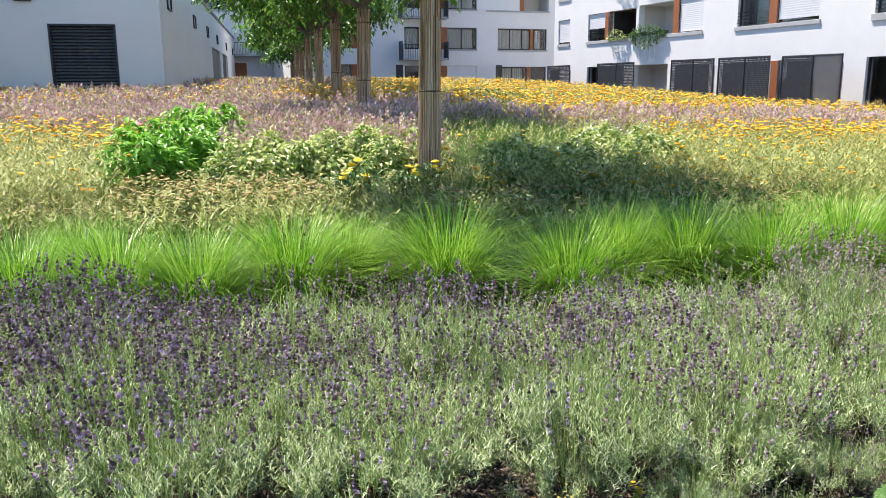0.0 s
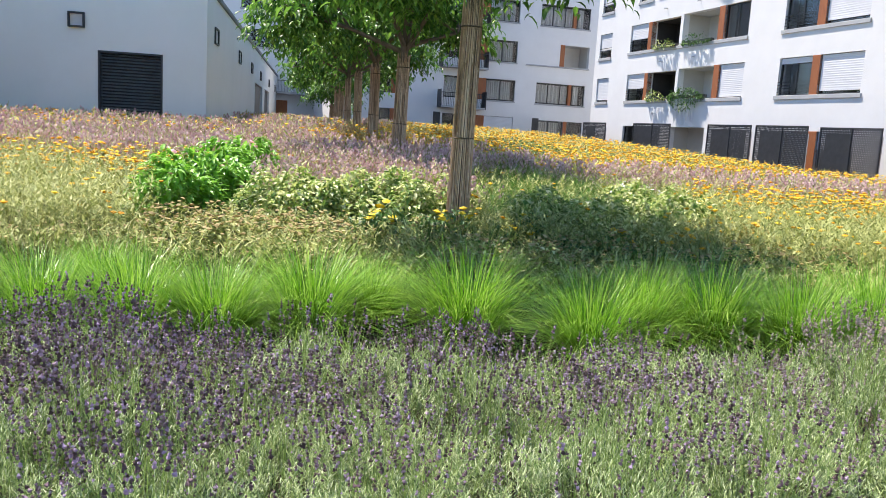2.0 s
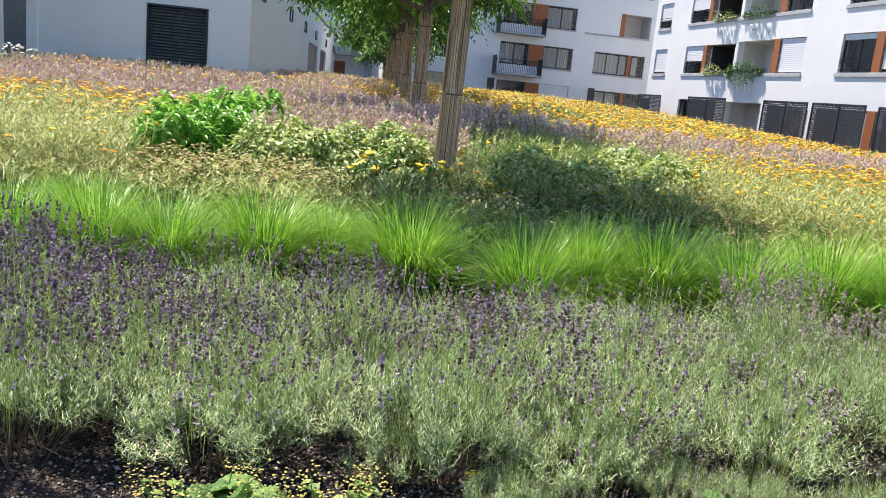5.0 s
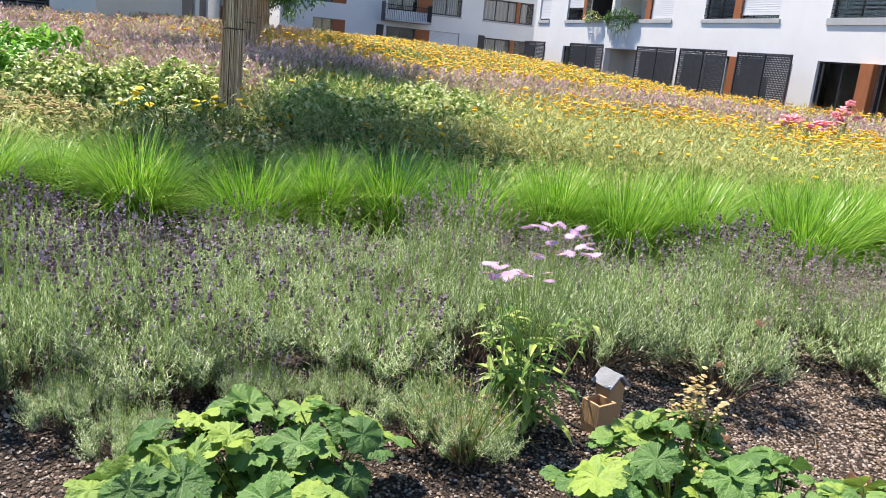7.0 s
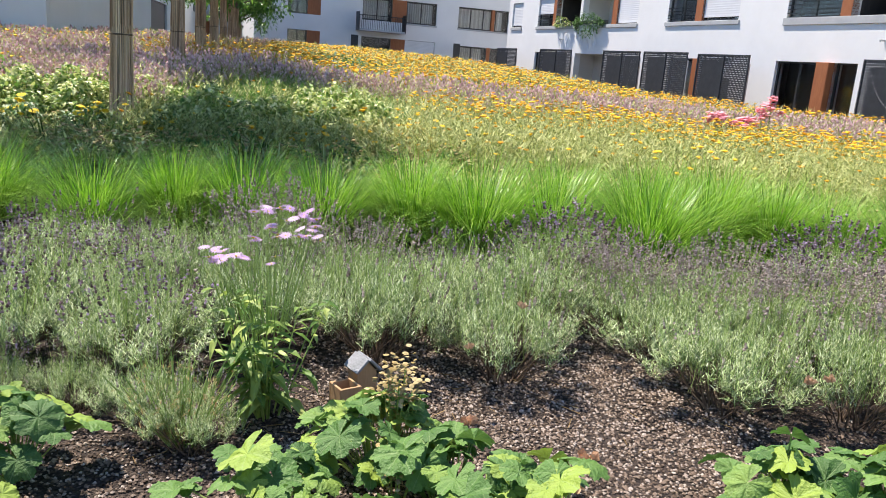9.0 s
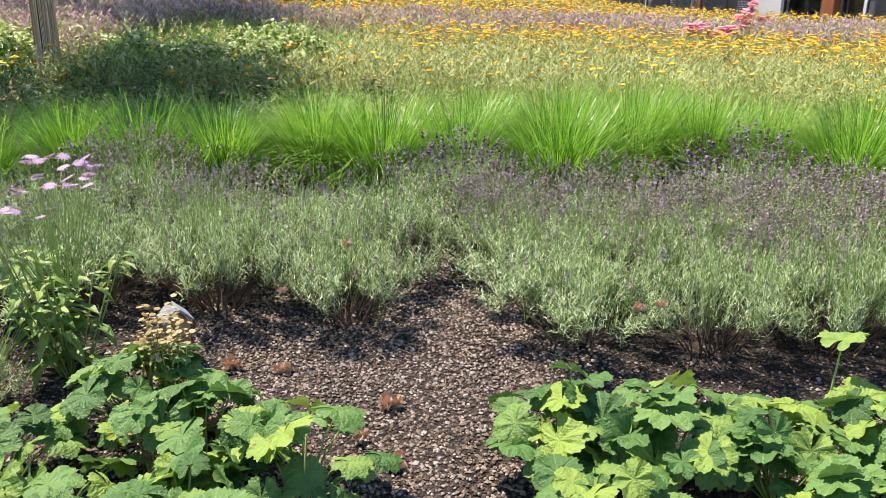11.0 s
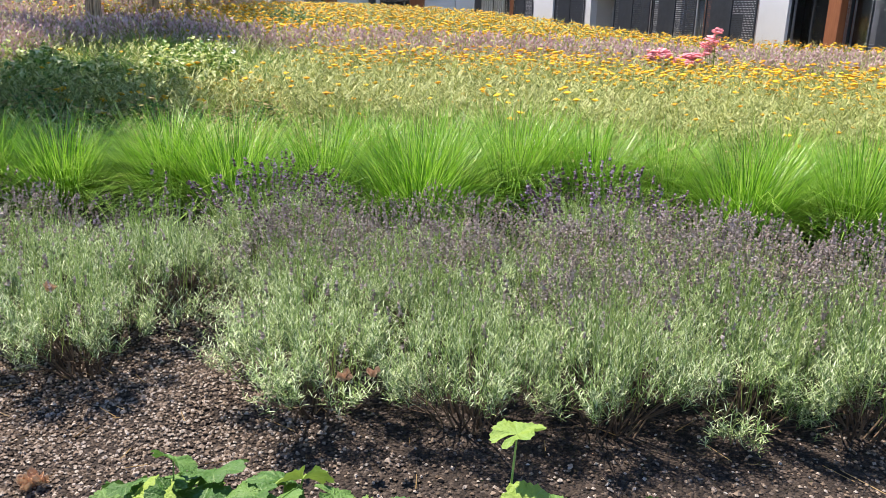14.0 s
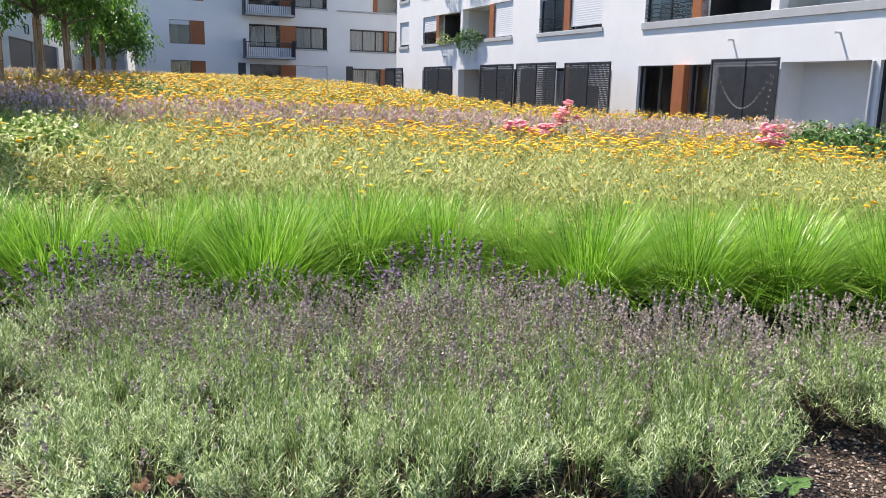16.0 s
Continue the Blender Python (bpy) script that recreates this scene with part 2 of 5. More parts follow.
def box(bm, x0, x1, y0, y1, z0, z1, bevel=0.0):
    geo = bmesh.ops.create_cube(bm, size=1.0, matrix=Matrix.LocRotScale(((x0 + x1) / 2, (y0 + y1) / 2, (z0 + z1) / 2), None, (abs(x1 - x0), abs(y1 - y0), abs(z1 - z0))))
    if bevel:
        edges = list({e for v in geo["verts"] for e in v.link_edges})
        bmesh.ops.bevel(bm, geom=edges, offset=bevel, segments=1, affect="EDGES")


def box_mesh(name, material, *boxes, bevel=0.0):
    bm = bmesh.new()
    for b in boxes:
        box(bm, *b, bevel=bevel)
    return bm_mesh(name, bm, material)


def mats_of(pos, yaw, tilt, scale, lean_az=None):
    """3 x 4 matrices: scale, tilt by an angle toward the yaw, turn, move."""
    pos, yaw, tilt = np.asarray(pos, float), np.asarray(yaw, float), np.asarray(tilt, float)
    n = len(pos)
    scale = np.broadcast_to(np.asarray(scale, float), (n,)) if np.ndim(scale) < 2 else np.asarray(scale)
    c, s, ct, st = np.cos(yaw), np.sin(yaw), np.cos(tilt), np.sin(tilt)
    m = np.zeros((n, 3, 4))
    # columns: local x (lean direction), local y, local z (up, leaning)
    m[:, 0, 0], m[:, 1, 0], m[:, 2, 0] = c * ct, s * ct, -st
    m[:, 0, 1], m[:, 1, 1] = -s, c
    m[:, 0, 2], m[:, 1, 2], m[:, 2, 2] = c * st, s * st, ct
    m[:, :, :3] *= scale[:, None, None] if scale.ndim == 1 else scale[:, None, :]
    m[:, :, 3] = pos
    return m


def blade(width, segs, curl):
    """A thin leaf one unit tall that leans over toward x."""
    v, f = [], []
    for i in range(segs + 1):
        t = i / segs
        w = width * (1 - t) ** 0.6 * (0.6 + 0.4 * min(1, t * 4))
        x, z = curl * t * t, t * (1 - 0.28 * curl * t * t)
        if i < segs:
            v += [(x, -w / 2, z), (x, w / 2, z)]
        else:
            v += [(x, 0, z)]
    for i in range(segs - 1):
        a = 2 * i
        f += [(a, a + 1, a + 3), (a, a + 3, a + 2)]
    a = 2 * (segs - 1)
    f += [(a, a + 1, a + 2)]
    return np.array(v), np.array(f)


def leaf_shape(length, width, fold=0.15, droop=0.2):
    """A pointed leaf along x with a folded midrib."""
    v = [(0, 0, 0), (0.35 * length, -width / 2, fold * width), (0.35 * length, 0, 0), (0.35 * length, width / 2, fold * width),
         (0.72 * length, -width * 0.33, fold * width - droop * length * 0.4), (0.72 * length, 0, -droop * length * 0.4), (0.72 * length, width * 0.33, fold * width - droop * length * 0.4), (length, 0, -droop * length)]
    f = [(0, 1, 2), (0, 2, 3), (1, 4, 5), (1, 5, 2), (2, 5, 6), (2, 6, 3), (4, 7, 5), (5, 7, 6)]
    return np.array(v, float), np.array(f)


def flat_head(r, sides=7, dome=0.25):
    """A flat flower head: a shallow dome with a rim and an underside."""
    v = [(0, 0, dome * r)] + [(r * math.cos(2 * math.pi * i / sides), r * math.sin(2 * math.pi * i / sides), 0) for i in range(sides)] + [(0, 0, -0.5 * r)]
    f = [(0, 1 + i, 1 + (i + 1) % sides) for i in range(sides)] + [(sides + 1, 1 + (i + 1) % sides, 1 + i) for i in range(sides)]
    return np.array(v), np.array(f)


def bud(r, h):
    v = [(r, 0, 0), (-r * 0.5, r * 0.87, 0), (-r * 0.5, -r * 0.87, 0), (0, 0, h), (0, 0, -h * 0.6)]
    f = [(0, 1, 3), (1, 2, 3), (2, 0, 3), (1, 0, 4), (2, 1, 4), (0, 2, 4)]
    return np.array(v), np.array(f)


def tube(p0, p1, r0, r1, sides=6):
    p0, p1 = Vector(p0), Vector(p1)
    q = (p1 - p0).to_track_quat("Z", "Y")
    v, f = [], []
    for p, r in ((p0, r0), (p1, r1)):
        v += [p + q @ Vector((r * math.cos(2 * math.pi * i / sides), r * math.sin(2 * math.pi * i / sides), 0)) for i in range(sides)]
    for i in range(sides):
        j = (i + 1) % sides
        f += [(i, j, sides + j), (i, sides + j, sides + i)]
    f += [(sides, sides + i, sides + i + 1) for i in range(1, sides - 1)]
    f += [(0, i + 1, i) for i in range(1, sides - 1)]
    return np.array([tuple(p) for p in v]), np.array(f)


# ---- the lie of the land ----
AR, AL = math.radians(20.05), math.radians(13.0)
R_AT, F_AT, L_AT = (11.28, 36.34), (6.73, 60.1), (-12.15, 22.08)


def smooth(a, b, x):
    t = np.clip((x - a) / (b - a), 0, 1)
    return t * t * (3 - 2 * t)


def land(x, y):
    """Height of the ground: level by the path, rising into a low mound, falling to the terraces."""
    x, y = np.asarray(x, float), np.asarray(y, float)
    k = 0.1 - 0.007 * np.clip(x + 1.4, 0, 10)
    h = 1.45 * (1 - np.exp(-k * np.maximum(0, y - 3.6) / 1.45))
    d_r = -((x - R_AT[0]) * math.cos(AR) + (y - R_AT[1]) * math.sin(AR))
    d_f = (x - F_AT[0]) * math.sin(AR) - (y - F_AT[1]) * math.cos(AR)
    w = smooth(1.5, 7, d_r) * smooth(2, 14, d_f)
    return np.where(y > 8, 0.4 + (h - 0.4) * w, h)


def at_land(x, y, dz=0.0):
    return (x, y, float(land(x, y)) + dz)


# ---- ground ----
gx = np.unique(np.concatenate([np.linspace(-600, -40, 15), np.linspace(-40, -10, 31), np.linspace(-10, 14, 81), np.linspace(14, 50, 37), np.linspace(50, 600, 15)]))
gy = np.unique(np.concatenate([np.linspace(-600, -20, 15), np.linspace(-20, 1, 22), np.linspace(1, 9, 54), np.linspace(9, 65, 75), np.linspace(65, 600, 15)]))
GX, GY = np.meshgrid(gx, gy)
GZ = land(GX, GY)
bumps = np.array([noise.noise((x * 1.7, y * 1.7, 0.0)) for x, y in zip(GX.ravel(), GY.ravel())]).reshape(GX.shape)
GZ = GZ + 0.025 * bumps * (np.abs(GX) < 30)
idx = np.arange(GX.size).reshape(GX.shape)
a_, b_, c_, d_ = idx[:-1, :-1].ravel(), idx[:-1, 1:].ravel(), idx[1:, 1:].ravel(), idx[1:, :-1].ravel()
ground = new("ground", tri_mesh("ground", np.stack([GX, GY, GZ], -1).reshape(-1, 3), np.concatenate([np.stack([a_, b_, c_], 1), np.stack([a_, c_, d_], 1)]), M_soil, True))
tagged(ground, "dark brown planted soil of a raised garden bed", "ground", kind="structure")

# ---- buildings ----
def place(origin, degrees):
    return pose(origin[0], origin[1], 0, 0, 0, degrees)


def wall_mesh(name, s0, s1, z0, z1, openings, thick, material):
    """A wall along x with real openings through it: faces in front at y = 0 and behind at y = thick."""
    xs = sorted({s0, s1, *[v for o in openings for v in o[:2] if s0 < v < s1]})
    zs = sorted({z0, z1, *[v for o in openings for v in o[2:4] if z0 < v < z1]})
    bm = bmesh.new()

    def solid(i, j):
        if not (0 <= i < len(xs) - 1 and 0 <= j < len(zs) - 1):
            return False
        cx, cz = (xs[i] + xs[i + 1]) / 2, (zs[j] + zs[j + 1]) / 2
        return not any(o[0] < cx < o[1] and o[2] < cz < o[3] for o in openings)

    def quad(*p):
        bm.faces.new([bm.verts.new(q) for q in p])

    for i in range(len(xs) - 1):
        for j in range(len(zs) - 1):
            if not solid(i, j):
                continue
            a, b, c, d = xs[i], xs[i + 1], zs[j], zs[j + 1]
            quad((a, 0, c), (b, 0, c), (b, 0, d), (a, 0, d))
            quad((b, thick, c), (a, thick, c), (a, thick, d), (b, thick, d))
            if not solid(i - 1, j):
                quad((a, thick, c), (a, 0, c), (a, 0, d), (a, thick, d))
            if not solid(i + 1, j):
                quad((b, 0, c), (b, thick, c), (b, thick, d), (b, 0, d))
            if not solid(i, j - 1):
                quad((a, thick, c), (b, thick, c), (b, 0, c), (a, 0, c))
            if not solid(i, j + 1):
                quad((a, 0, d), (b, 0, d), (b, thick, d), (a, thick, d))
    bmesh.ops.remove_doubles(bm, verts=bm.verts, dist=0.0005)
    return bm_mesh(name, bm, material)


def window(owner, m, a, b, c, d, panes=1, shutter=0.0, post=None, curtain=False, rail=False, name="window", back=0.12):
    """A dark framed window in the opening a..b, c..d, with panes and, as seen, a roller shutter, a curtain, a rail."""
    t = 0.06
    cuts = [a + (b - a) * k / panes for k in range(panes + 1)]
    gaps = [(cuts[k] + (t if k == 0 else t / 2), cuts[k + 1] - (t if k == panes - 1 else t / 2), c + t, d - t) for k in range(panes)]
    me = wall_mesh("window_frame", a, b, c, d, gaps, 0.08, M_frame)
    me.transform(Matrix.Translation((0, back, 0)))
    win = part(name, me, owner, "", m)
    for k in range(panes):
        part("pane", box_mesh("pane", glass, (cuts[k] + t * 0.7, cuts[k + 1] - t * 0.7, back + 0.035, back + 0.047, c + t, d - t)), win)
    # panel close behind the glass, its near-black colour standing for an unlit room
    part("room", box_mesh("room", M_unlit, (a - 0.3, b + 0.3, 0.9, 0.95, c - 0.3, d + 0.3)), win, "near-black panel standing for the unlit room behind the glass")
    if shutter:
        zs = np.arange(d - 0.02, d - shutter * (d - c), -0.03)
        y = back - 0.05 - 0.004 * (np.arange(len(zs)) % 3 == 1)
        n = len(zs)
        v = np.concatenate([np.stack([np.full(n, x), yy, zs], 1) for x, yy in ((a + 0.03, y), (b - 0.03, y), (a + 0.03, y * 0 + back - 0.03), (b - 0.03, y * 0 + back - 0.03))])
        f = [q for p in range(n - 1) for q in ((p, p + 1, n + p + 1), (p, n + p + 1, n + p), (2 * n + p, 3 * n + p, 3 * n + p + 1), (2 * n + p, 3 * n + p + 1, 2 * n + p + 1))]
        f += [(0, n, 3 * n), (0, 3 * n, 2 * n), (n - 1, 4 * n - 1, 2 * n - 1), (n - 1, 3 * n - 1, 4 * n - 1)]
        part("roller_shutter", tri_mesh("roller_shutter", v, f, M_shutter), win, "pale grey roller shutter let down")
    if curtain:
        s = Soup()
        n = 40
        x = np.linspace(a + 0.1, a + (b - a) * 0.9, n)
        y = back + 0.3 + 0.05 * np.sin(np.arange(n) * 1.9)
        v = np.concatenate([np.stack([x, y, np.full(n, c + 0.1)], 1), np.stack([x, y, np.full(n, d - 0.1)], 1)])
        f = [(i, i + 1, n + i + 1) for i in range(n - 1)] + [(i, n + i + 1, n + i) for i in range(n - 1)]
        s.add(v, f)
        part("curtain", s.mesh("curtain", M_curtain), win, "pale hanging curtain")
    if rail:
        boxes = [(a, b, 0.0, 0.03, c + k * 0.14, c + k * 0.14 + 0.025) for k in range(1, 5)]
        part("rail", box_mesh("rail", M_black, *boxes), win, "black bar railing")
    return win


def post_panel(owner, m, a, b, c, d, front=-0.01):
    return part("panel", box_mesh("panel", M_brown, (a, b, front, 0.28, c, d), bevel=0.01), owner, "red-brown wooden panel between windows", m)


def ledge(owner, m, a, b, z, deep=0.055, high=0.17):
    return part("sill", box_mesh("sill", M_ledge, (a, b, -deep, 0.0, z - high, z), bevel=0.01), owner, "grey concrete sill", m)


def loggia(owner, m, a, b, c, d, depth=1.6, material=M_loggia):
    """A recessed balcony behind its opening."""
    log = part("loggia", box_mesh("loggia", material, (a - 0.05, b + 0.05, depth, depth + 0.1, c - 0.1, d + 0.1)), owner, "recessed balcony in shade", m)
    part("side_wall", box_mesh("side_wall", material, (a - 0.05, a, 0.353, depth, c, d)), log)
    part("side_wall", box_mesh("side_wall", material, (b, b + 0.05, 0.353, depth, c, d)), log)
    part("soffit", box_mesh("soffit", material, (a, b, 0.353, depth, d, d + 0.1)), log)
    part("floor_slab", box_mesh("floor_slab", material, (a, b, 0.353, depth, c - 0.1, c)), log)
    return log


def spout(owner, m, s, z):
    return part("rain_spout", box_mesh("rain_spout", M_steel, (s - 0.025, s + 0.025, -0.2, 0.0, z, z + 0.05), (s - 0.025, s + 0.025, -0.2, -0.16, z - 0.03, z), bevel=0.006), owner, "short steel rain spout", m)


def greenery(name, m, a, b, z, hang, seed, label, material=M_darkleaf, count=260):
    """Balcony plants spilling over an edge."""
    g = np.random.default_rng(seed)
    s = Soup()
    lv, lf = leaf_shape(0.10, 0.045)
    n = count
    x = g.uniform(a, b, n)
    mid = 1 - np.abs((x - (a + b) / 2) / ((b - a) / 2)) ** 2
    up = g.uniform(-1, 1, n)
    pos = np.stack([x, -0.12 - 0.3 * g.random(n) * mid, z + np.where(up > 0, up * 0.5 * mid, up * hang * mid)], 1)
    s.spread(lv, lf, mats_of(pos, g.uniform(0, 6.3, n), g.uniform(-0.5, 1.2, n), g.uniform(0.8, 1.8, n)))
    base = new(name)
    base.matrix_basis = m
    tagged(base, label, "plant")
    part("foliage", s.mesh("foliage", material), base)
    if hang > 0.5:
        trail = Soup()
        for k in range(34):
            px, py, pz = g.uniform(a + 0.9, b - 0.6), -0.1 - 0.12 * g.random(), z - 0.1
            for j in range(3):
                q = (px + g.normal(0, 0.03), py + g.normal(0, 0.02), pz - g.uniform(0.25, 0.5))
                trail.add(*tube((px, py, pz), q, 0.008, 0.006, 3))
                px, py, pz = q
        part("trailing_stems", trail.mesh("trailing_stems", M_shutter), base, "pale bare stems trailing down the wall", kind="stuff")
    part("planter", box_mesh("planter", M_frame, (a, b, -0.1, 0.1, z - 0.06, z + 0.1), bevel=0.01), base, "dark balcony planter")
    return base


def building(name, label):
    e = new(name)
    return tagged(e, label, "building")


mR, mF, mL = place(R_AT, -90 + 20.05), place(F_AT, 20.05), place(L_AT, 13)
GROUND_Z = -0.2

# the bright white block beside the garden
block = building("apartment_building", "white plastered apartment block with red-brown panels and loggias")
ROWS = (4.05, 6.85)
op = [(-15.9, -14.4, z, z + 1.45) for z in (4.05, 6.75, 9.5)]
for z in ROWS:
    op += [(-12.2, -10.3, z, z + 1.52), (-9.95, -7.2, z, z + 1.52), (-6.95, -3.95, z, z + 1.58), (-3.5, -1.65, z, z + 1.6)]
for z in (4.05, 6.85, 9.65):
    op += [(0.72, 2.65, z, z + 1.6), (3.1, 5.35, z, z + 1.6)]
    op += [(7.9, 10.3, z, z + 1.55), (10.75, 13.6, z, z + 1.55), (13.9, 19.5, z, z + 1.55)]
op += [(-11.55, -10.05, 9.62, 11.05), (-9.4, -2.6, 9.75, 12.2)]
op += [(-12.2, -8.2, 0.4, 2.6), (-7.3, -4.2, 0.4, 2.6), (-3.4, -1.0, 0.4, 2.55), (1.2, 2.9, 0.4, 2.55), (3.4, 5.4, 0.4, 2.55), (7.75, 9.9, 0.4, 2.56), (10.45, 11.4, 0.4, 2.56), (14.2, 17.1, 0.4, 2.57), (17.35, 20.5, 0.4, 2.57)]
part("wall", wall_mesh("wall", -16.45, 30, GROUND_Z, 12.2, op, 0.35, M_plaster), block, "white plaster wall", mR)
part("end_wall", box_mesh("end_wall", M_plaster, (-16.45, -16.1, 0.353, 12, GROUND_Z, 12.2)), block, "", mR)
# out of view: added to keep sun from entering the hollow block from behind
part("back_wall", box_mesh("back_wall", M_plaster, (-16.45, 30, 12.003, 12.3, GROUND_Z, 12.2), (29.7, 30, 0.353, 12.0, GROUND_Z, 12.2)), block, "", mR)
part("roof", box_mesh("roof", M_fascia, (-16.55, -9.45, -0.08, 12.1, 12.203, 12.36), (-9.45, 30.1, 2.2, 12.1, 12.203, 12.36), (-2.6, 30.1, -0.08, 2.2, 12.203, 12.36), bevel=0.02), block, "flat roof with a grey metal edge", mR)
for z in (4.05, 6.75, 9.5):
    window(block, mR, -15.9, -14.4, z, z + 1.45, 1, shutter=0.93 if z < 6 else 0.72, rail=z > 6)
    ledge(block, mR, -15.95, -14.35, z - 0.003)
for z in ROWS:
    window(block, mR, -12.2, -10.3, z, z + 1.52, 1, shutter=0.55, rail=True)
    post_panel(block, mR, -10.3, -9.95, z, z + 1.52)
    # near-black walls: the deep shade of this loggia is put into their colour
    loggia(block, mR, -9.95, -7.2, z, z + 1.52, material=M_unlit)
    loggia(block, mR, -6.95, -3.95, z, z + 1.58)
    post_panel(block, mR, -3.95, -3.5, z, z + 1.6)
    window(block, mR, -3.5, -1.65, z, z + 1.6, 1 if z < 5 else 2, shutter=0.97 if z < 5 else 0.0)
    ledge(block, mR, -12.35, -1.6, z - 0.003)
window(block, mR, -11.55, -10.05, 9.62, 11.05, 1, shutter=0.7)
ledge(block, mR, -11.6, -10.0, 9.617)
terrace = part("terrace_wall", wall_mesh("terrace_wall", -9.45, -2.55, 9.4, 12.2, [(-8.6, -6.4, 9.8, 11.6), (-5.6, -4.4, 9.8, 11.6)], 0.2, M_plaster), block, "white wall set back behind a roof terrace", mR @ pose(0, 2.3, 0))
part("terrace_floor", box_mesh("terrace_floor", M_ledge, (-9.4, -2.6, 0.353, 2.3, 9.5, 9.65)), block, "", mR)
for x in (-9.75, -2.6):
    part("terrace_side", box_mesh("terrace_side", M_plaster, (x, x + 0.35, 0.353, 2.3, 9.4, 12.2)), block, "", mR)
window(block, mR @ pose(0, 2.3, 0), -8.6, -6.4, 9.8, 11.6, 2)
window(block, mR @ pose(0, 2.3, 0), -5.6, -4.4, 9.8, 11.6, 1)
ledge(block, mR, -9.5, -2.5, 9.747)
for z in (4.05, 6.85, 9.65):
    window(block, mR, 0.72, 2.65, z, z + 1.6, 2, shutter=0.18, rail=True)
    post_panel(block, mR, 2.65, 3.1, z, z + 1.6)
    window(block, mR, 3.1, 5.35, z, z + 1.6, 1, shutter=0.92)
    ledge(block, mR, 0.6, 5.45, z - 0.003)
    window(block, mR, 7.9, 10.3, z, z + 1.55, 2, shutter=0.3, rail=True)
    post_panel(block, mR, 10.3, 10.75, z, z + 1.55)
    # this loggia's shade is in its near-black wall colour too
    loggia(block, mR, 10.75, 13.6, z, z + 1.55, material=M_unlit)
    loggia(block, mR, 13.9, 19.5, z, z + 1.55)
    ledge(block, mR, 7.8, 20, z - 0.003, high=0.25)
window(block, mR, -12.2, -8.2, 0.4, 2.6, 3)
loggia(block, mR, -7.3, -4.2, 0.4, 2.6, depth=1.2)
window(block, mR, -3.4, -1.0, 0.4, 2.55, 2)
window(block, mR, 1.2, 2.9, 0.4, 2.55, 1, curtain=True)
post_panel(block, mR, 2.9, 3.4, 0.4, 2.55)
window(block, mR, 3.4, 5.4, 0.4, 2.55, 2, shutter=0.35)
window(block, mR, 7.75, 9.9, 0.4, 2.56, 2, name="glass_door")
post_panel(block, mR, 9.9, 10.45, 0.4, 2.56, -0.25)
window(block, mR, 10.45, 11.4, 0.4, 2.56, 1)
loggia(block, mR, 14.2, 17.1, 0.4, 2.57, depth=0.9, material=M_plaster)
window(block, mR, 17.35, 20.5, 0.4, 2.57, 2, name="glass_door")
part("downpipe", box_mesh("downpipe", M_ledge, (17.15, 17.25, -0.1, -0.01, 0.3, 2.57), bevel=0.03), block, "grey downpipe", mR)
for s, z in ((-8.63, 6.1), (-5.68, 6.15), (-8.9, 3.3), (12.23, 3.25), (16.05, 3.27), (-8.6, 8.9), (-5.6, 8.9)):
    spout(block, mR, s, z)

greenery("hanging_balcony_plant", mR, -7.6, -4.4, 4.15, 0.75, 3, "lush green plants spilling over a balcony edge", M_darkleaf, 800)
greenery("balcony_flower_box", mR, -9.8, -7.9, 4.1, 0.12, 4, "low flower box along a loggia edge", M_varleaf, 200)
greenery("balcony_flower_box", mR, -6.8, -4.3, 6.9, 0.12, 5, "low flower box along a loggia edge", M_darkleaf, 220)
greenery("balcony_flower_box", mR, -9.5, -7.4, 6.9, 0.1, 6, "low flower box along a loggia edge", M_varleaf, 160)
greenery("terrace_bush", mR, -4.6, -3.4, 9.9, 0.1, 8, "yellow-green bush on a roof terrace", M_shrub, 300)


# perforated privacy screens on the terraces
def screen(a, b, top, y=-1.5, turn=0.0, solid=0.5):
    e = new("privacy_screen")
    w = b - a
    e.matrix_basis = mR @ pose(a, y, 0, 0, 0, turn)
    tagged(e, "anthracite perforated metal privacy screen on a terrace", "screen", "terrace privacy screens")
    z0 = 0.42
    part("frame", box_mesh("frame", M_screen, (0, w, 0, 0.05, top - 0.05, top), (0, w, 0, 0.05, z0, z0 + 0.05), (0, 0.05, 0, 0.05, z0 + 0.05, top - 0.05), (w - 0.05, w, 0, 0.05, z0 + 0.05, top - 0.05), (w * 0.52, w * 0.52 + 0.05, 0, 0.05, z0 + 0.05, top - 0.05)), e)
    nx, nz = int(w / 0.075), int((top - z0) / 0.075)
    cw, ch = w / nx, (top - z0) / nz
    s = Soup()
    q = 0.25
    ring_v = [(0, 0), (1, 0), (1, 1), (0, 1), (0.5, 0.5 - q), (0.5 + q, 0.5), (0.5, 0.5 + q), (0.5 - q, 0.5)]
    ring_f = [(0, 1, 4), (1, 5, 4), (1, 2, 5), (2, 6, 5), (2, 3, 6), (3, 7, 6), (3, 0, 7), (0, 4, 7)]
    mats = []
    for i in range(nx):
        for j in range(nz):
            mats.append([[cw, 0, 0, i * cw], [0, 1, 0, 0.025], [0, 0, ch, z0 + j * ch]])
    s.spread([(x, 0, z) for x, z in ring_v], ring_f, mats)
    part("perforated_sheet", s.mesh("perforated_sheet", M_screen), e, "sheet with rows of diamond holes")
    part("strut", box_mesh("strut", M_steel, (w - 0.03, w, 0.05, 1.3, 0.42, 0.46), (w - 0.03, w + 0.0, 0.05, 0.1, 0.46, top - 0.3)), e, "pale steel strut")
    part("shade_sheet", box_mesh("shade_sheet", M_screen, (w * 0.08, w * solid, 0.09, 0.1, z0, top - 0.25)), e, "second solid sheet behind the perforations")
    return e


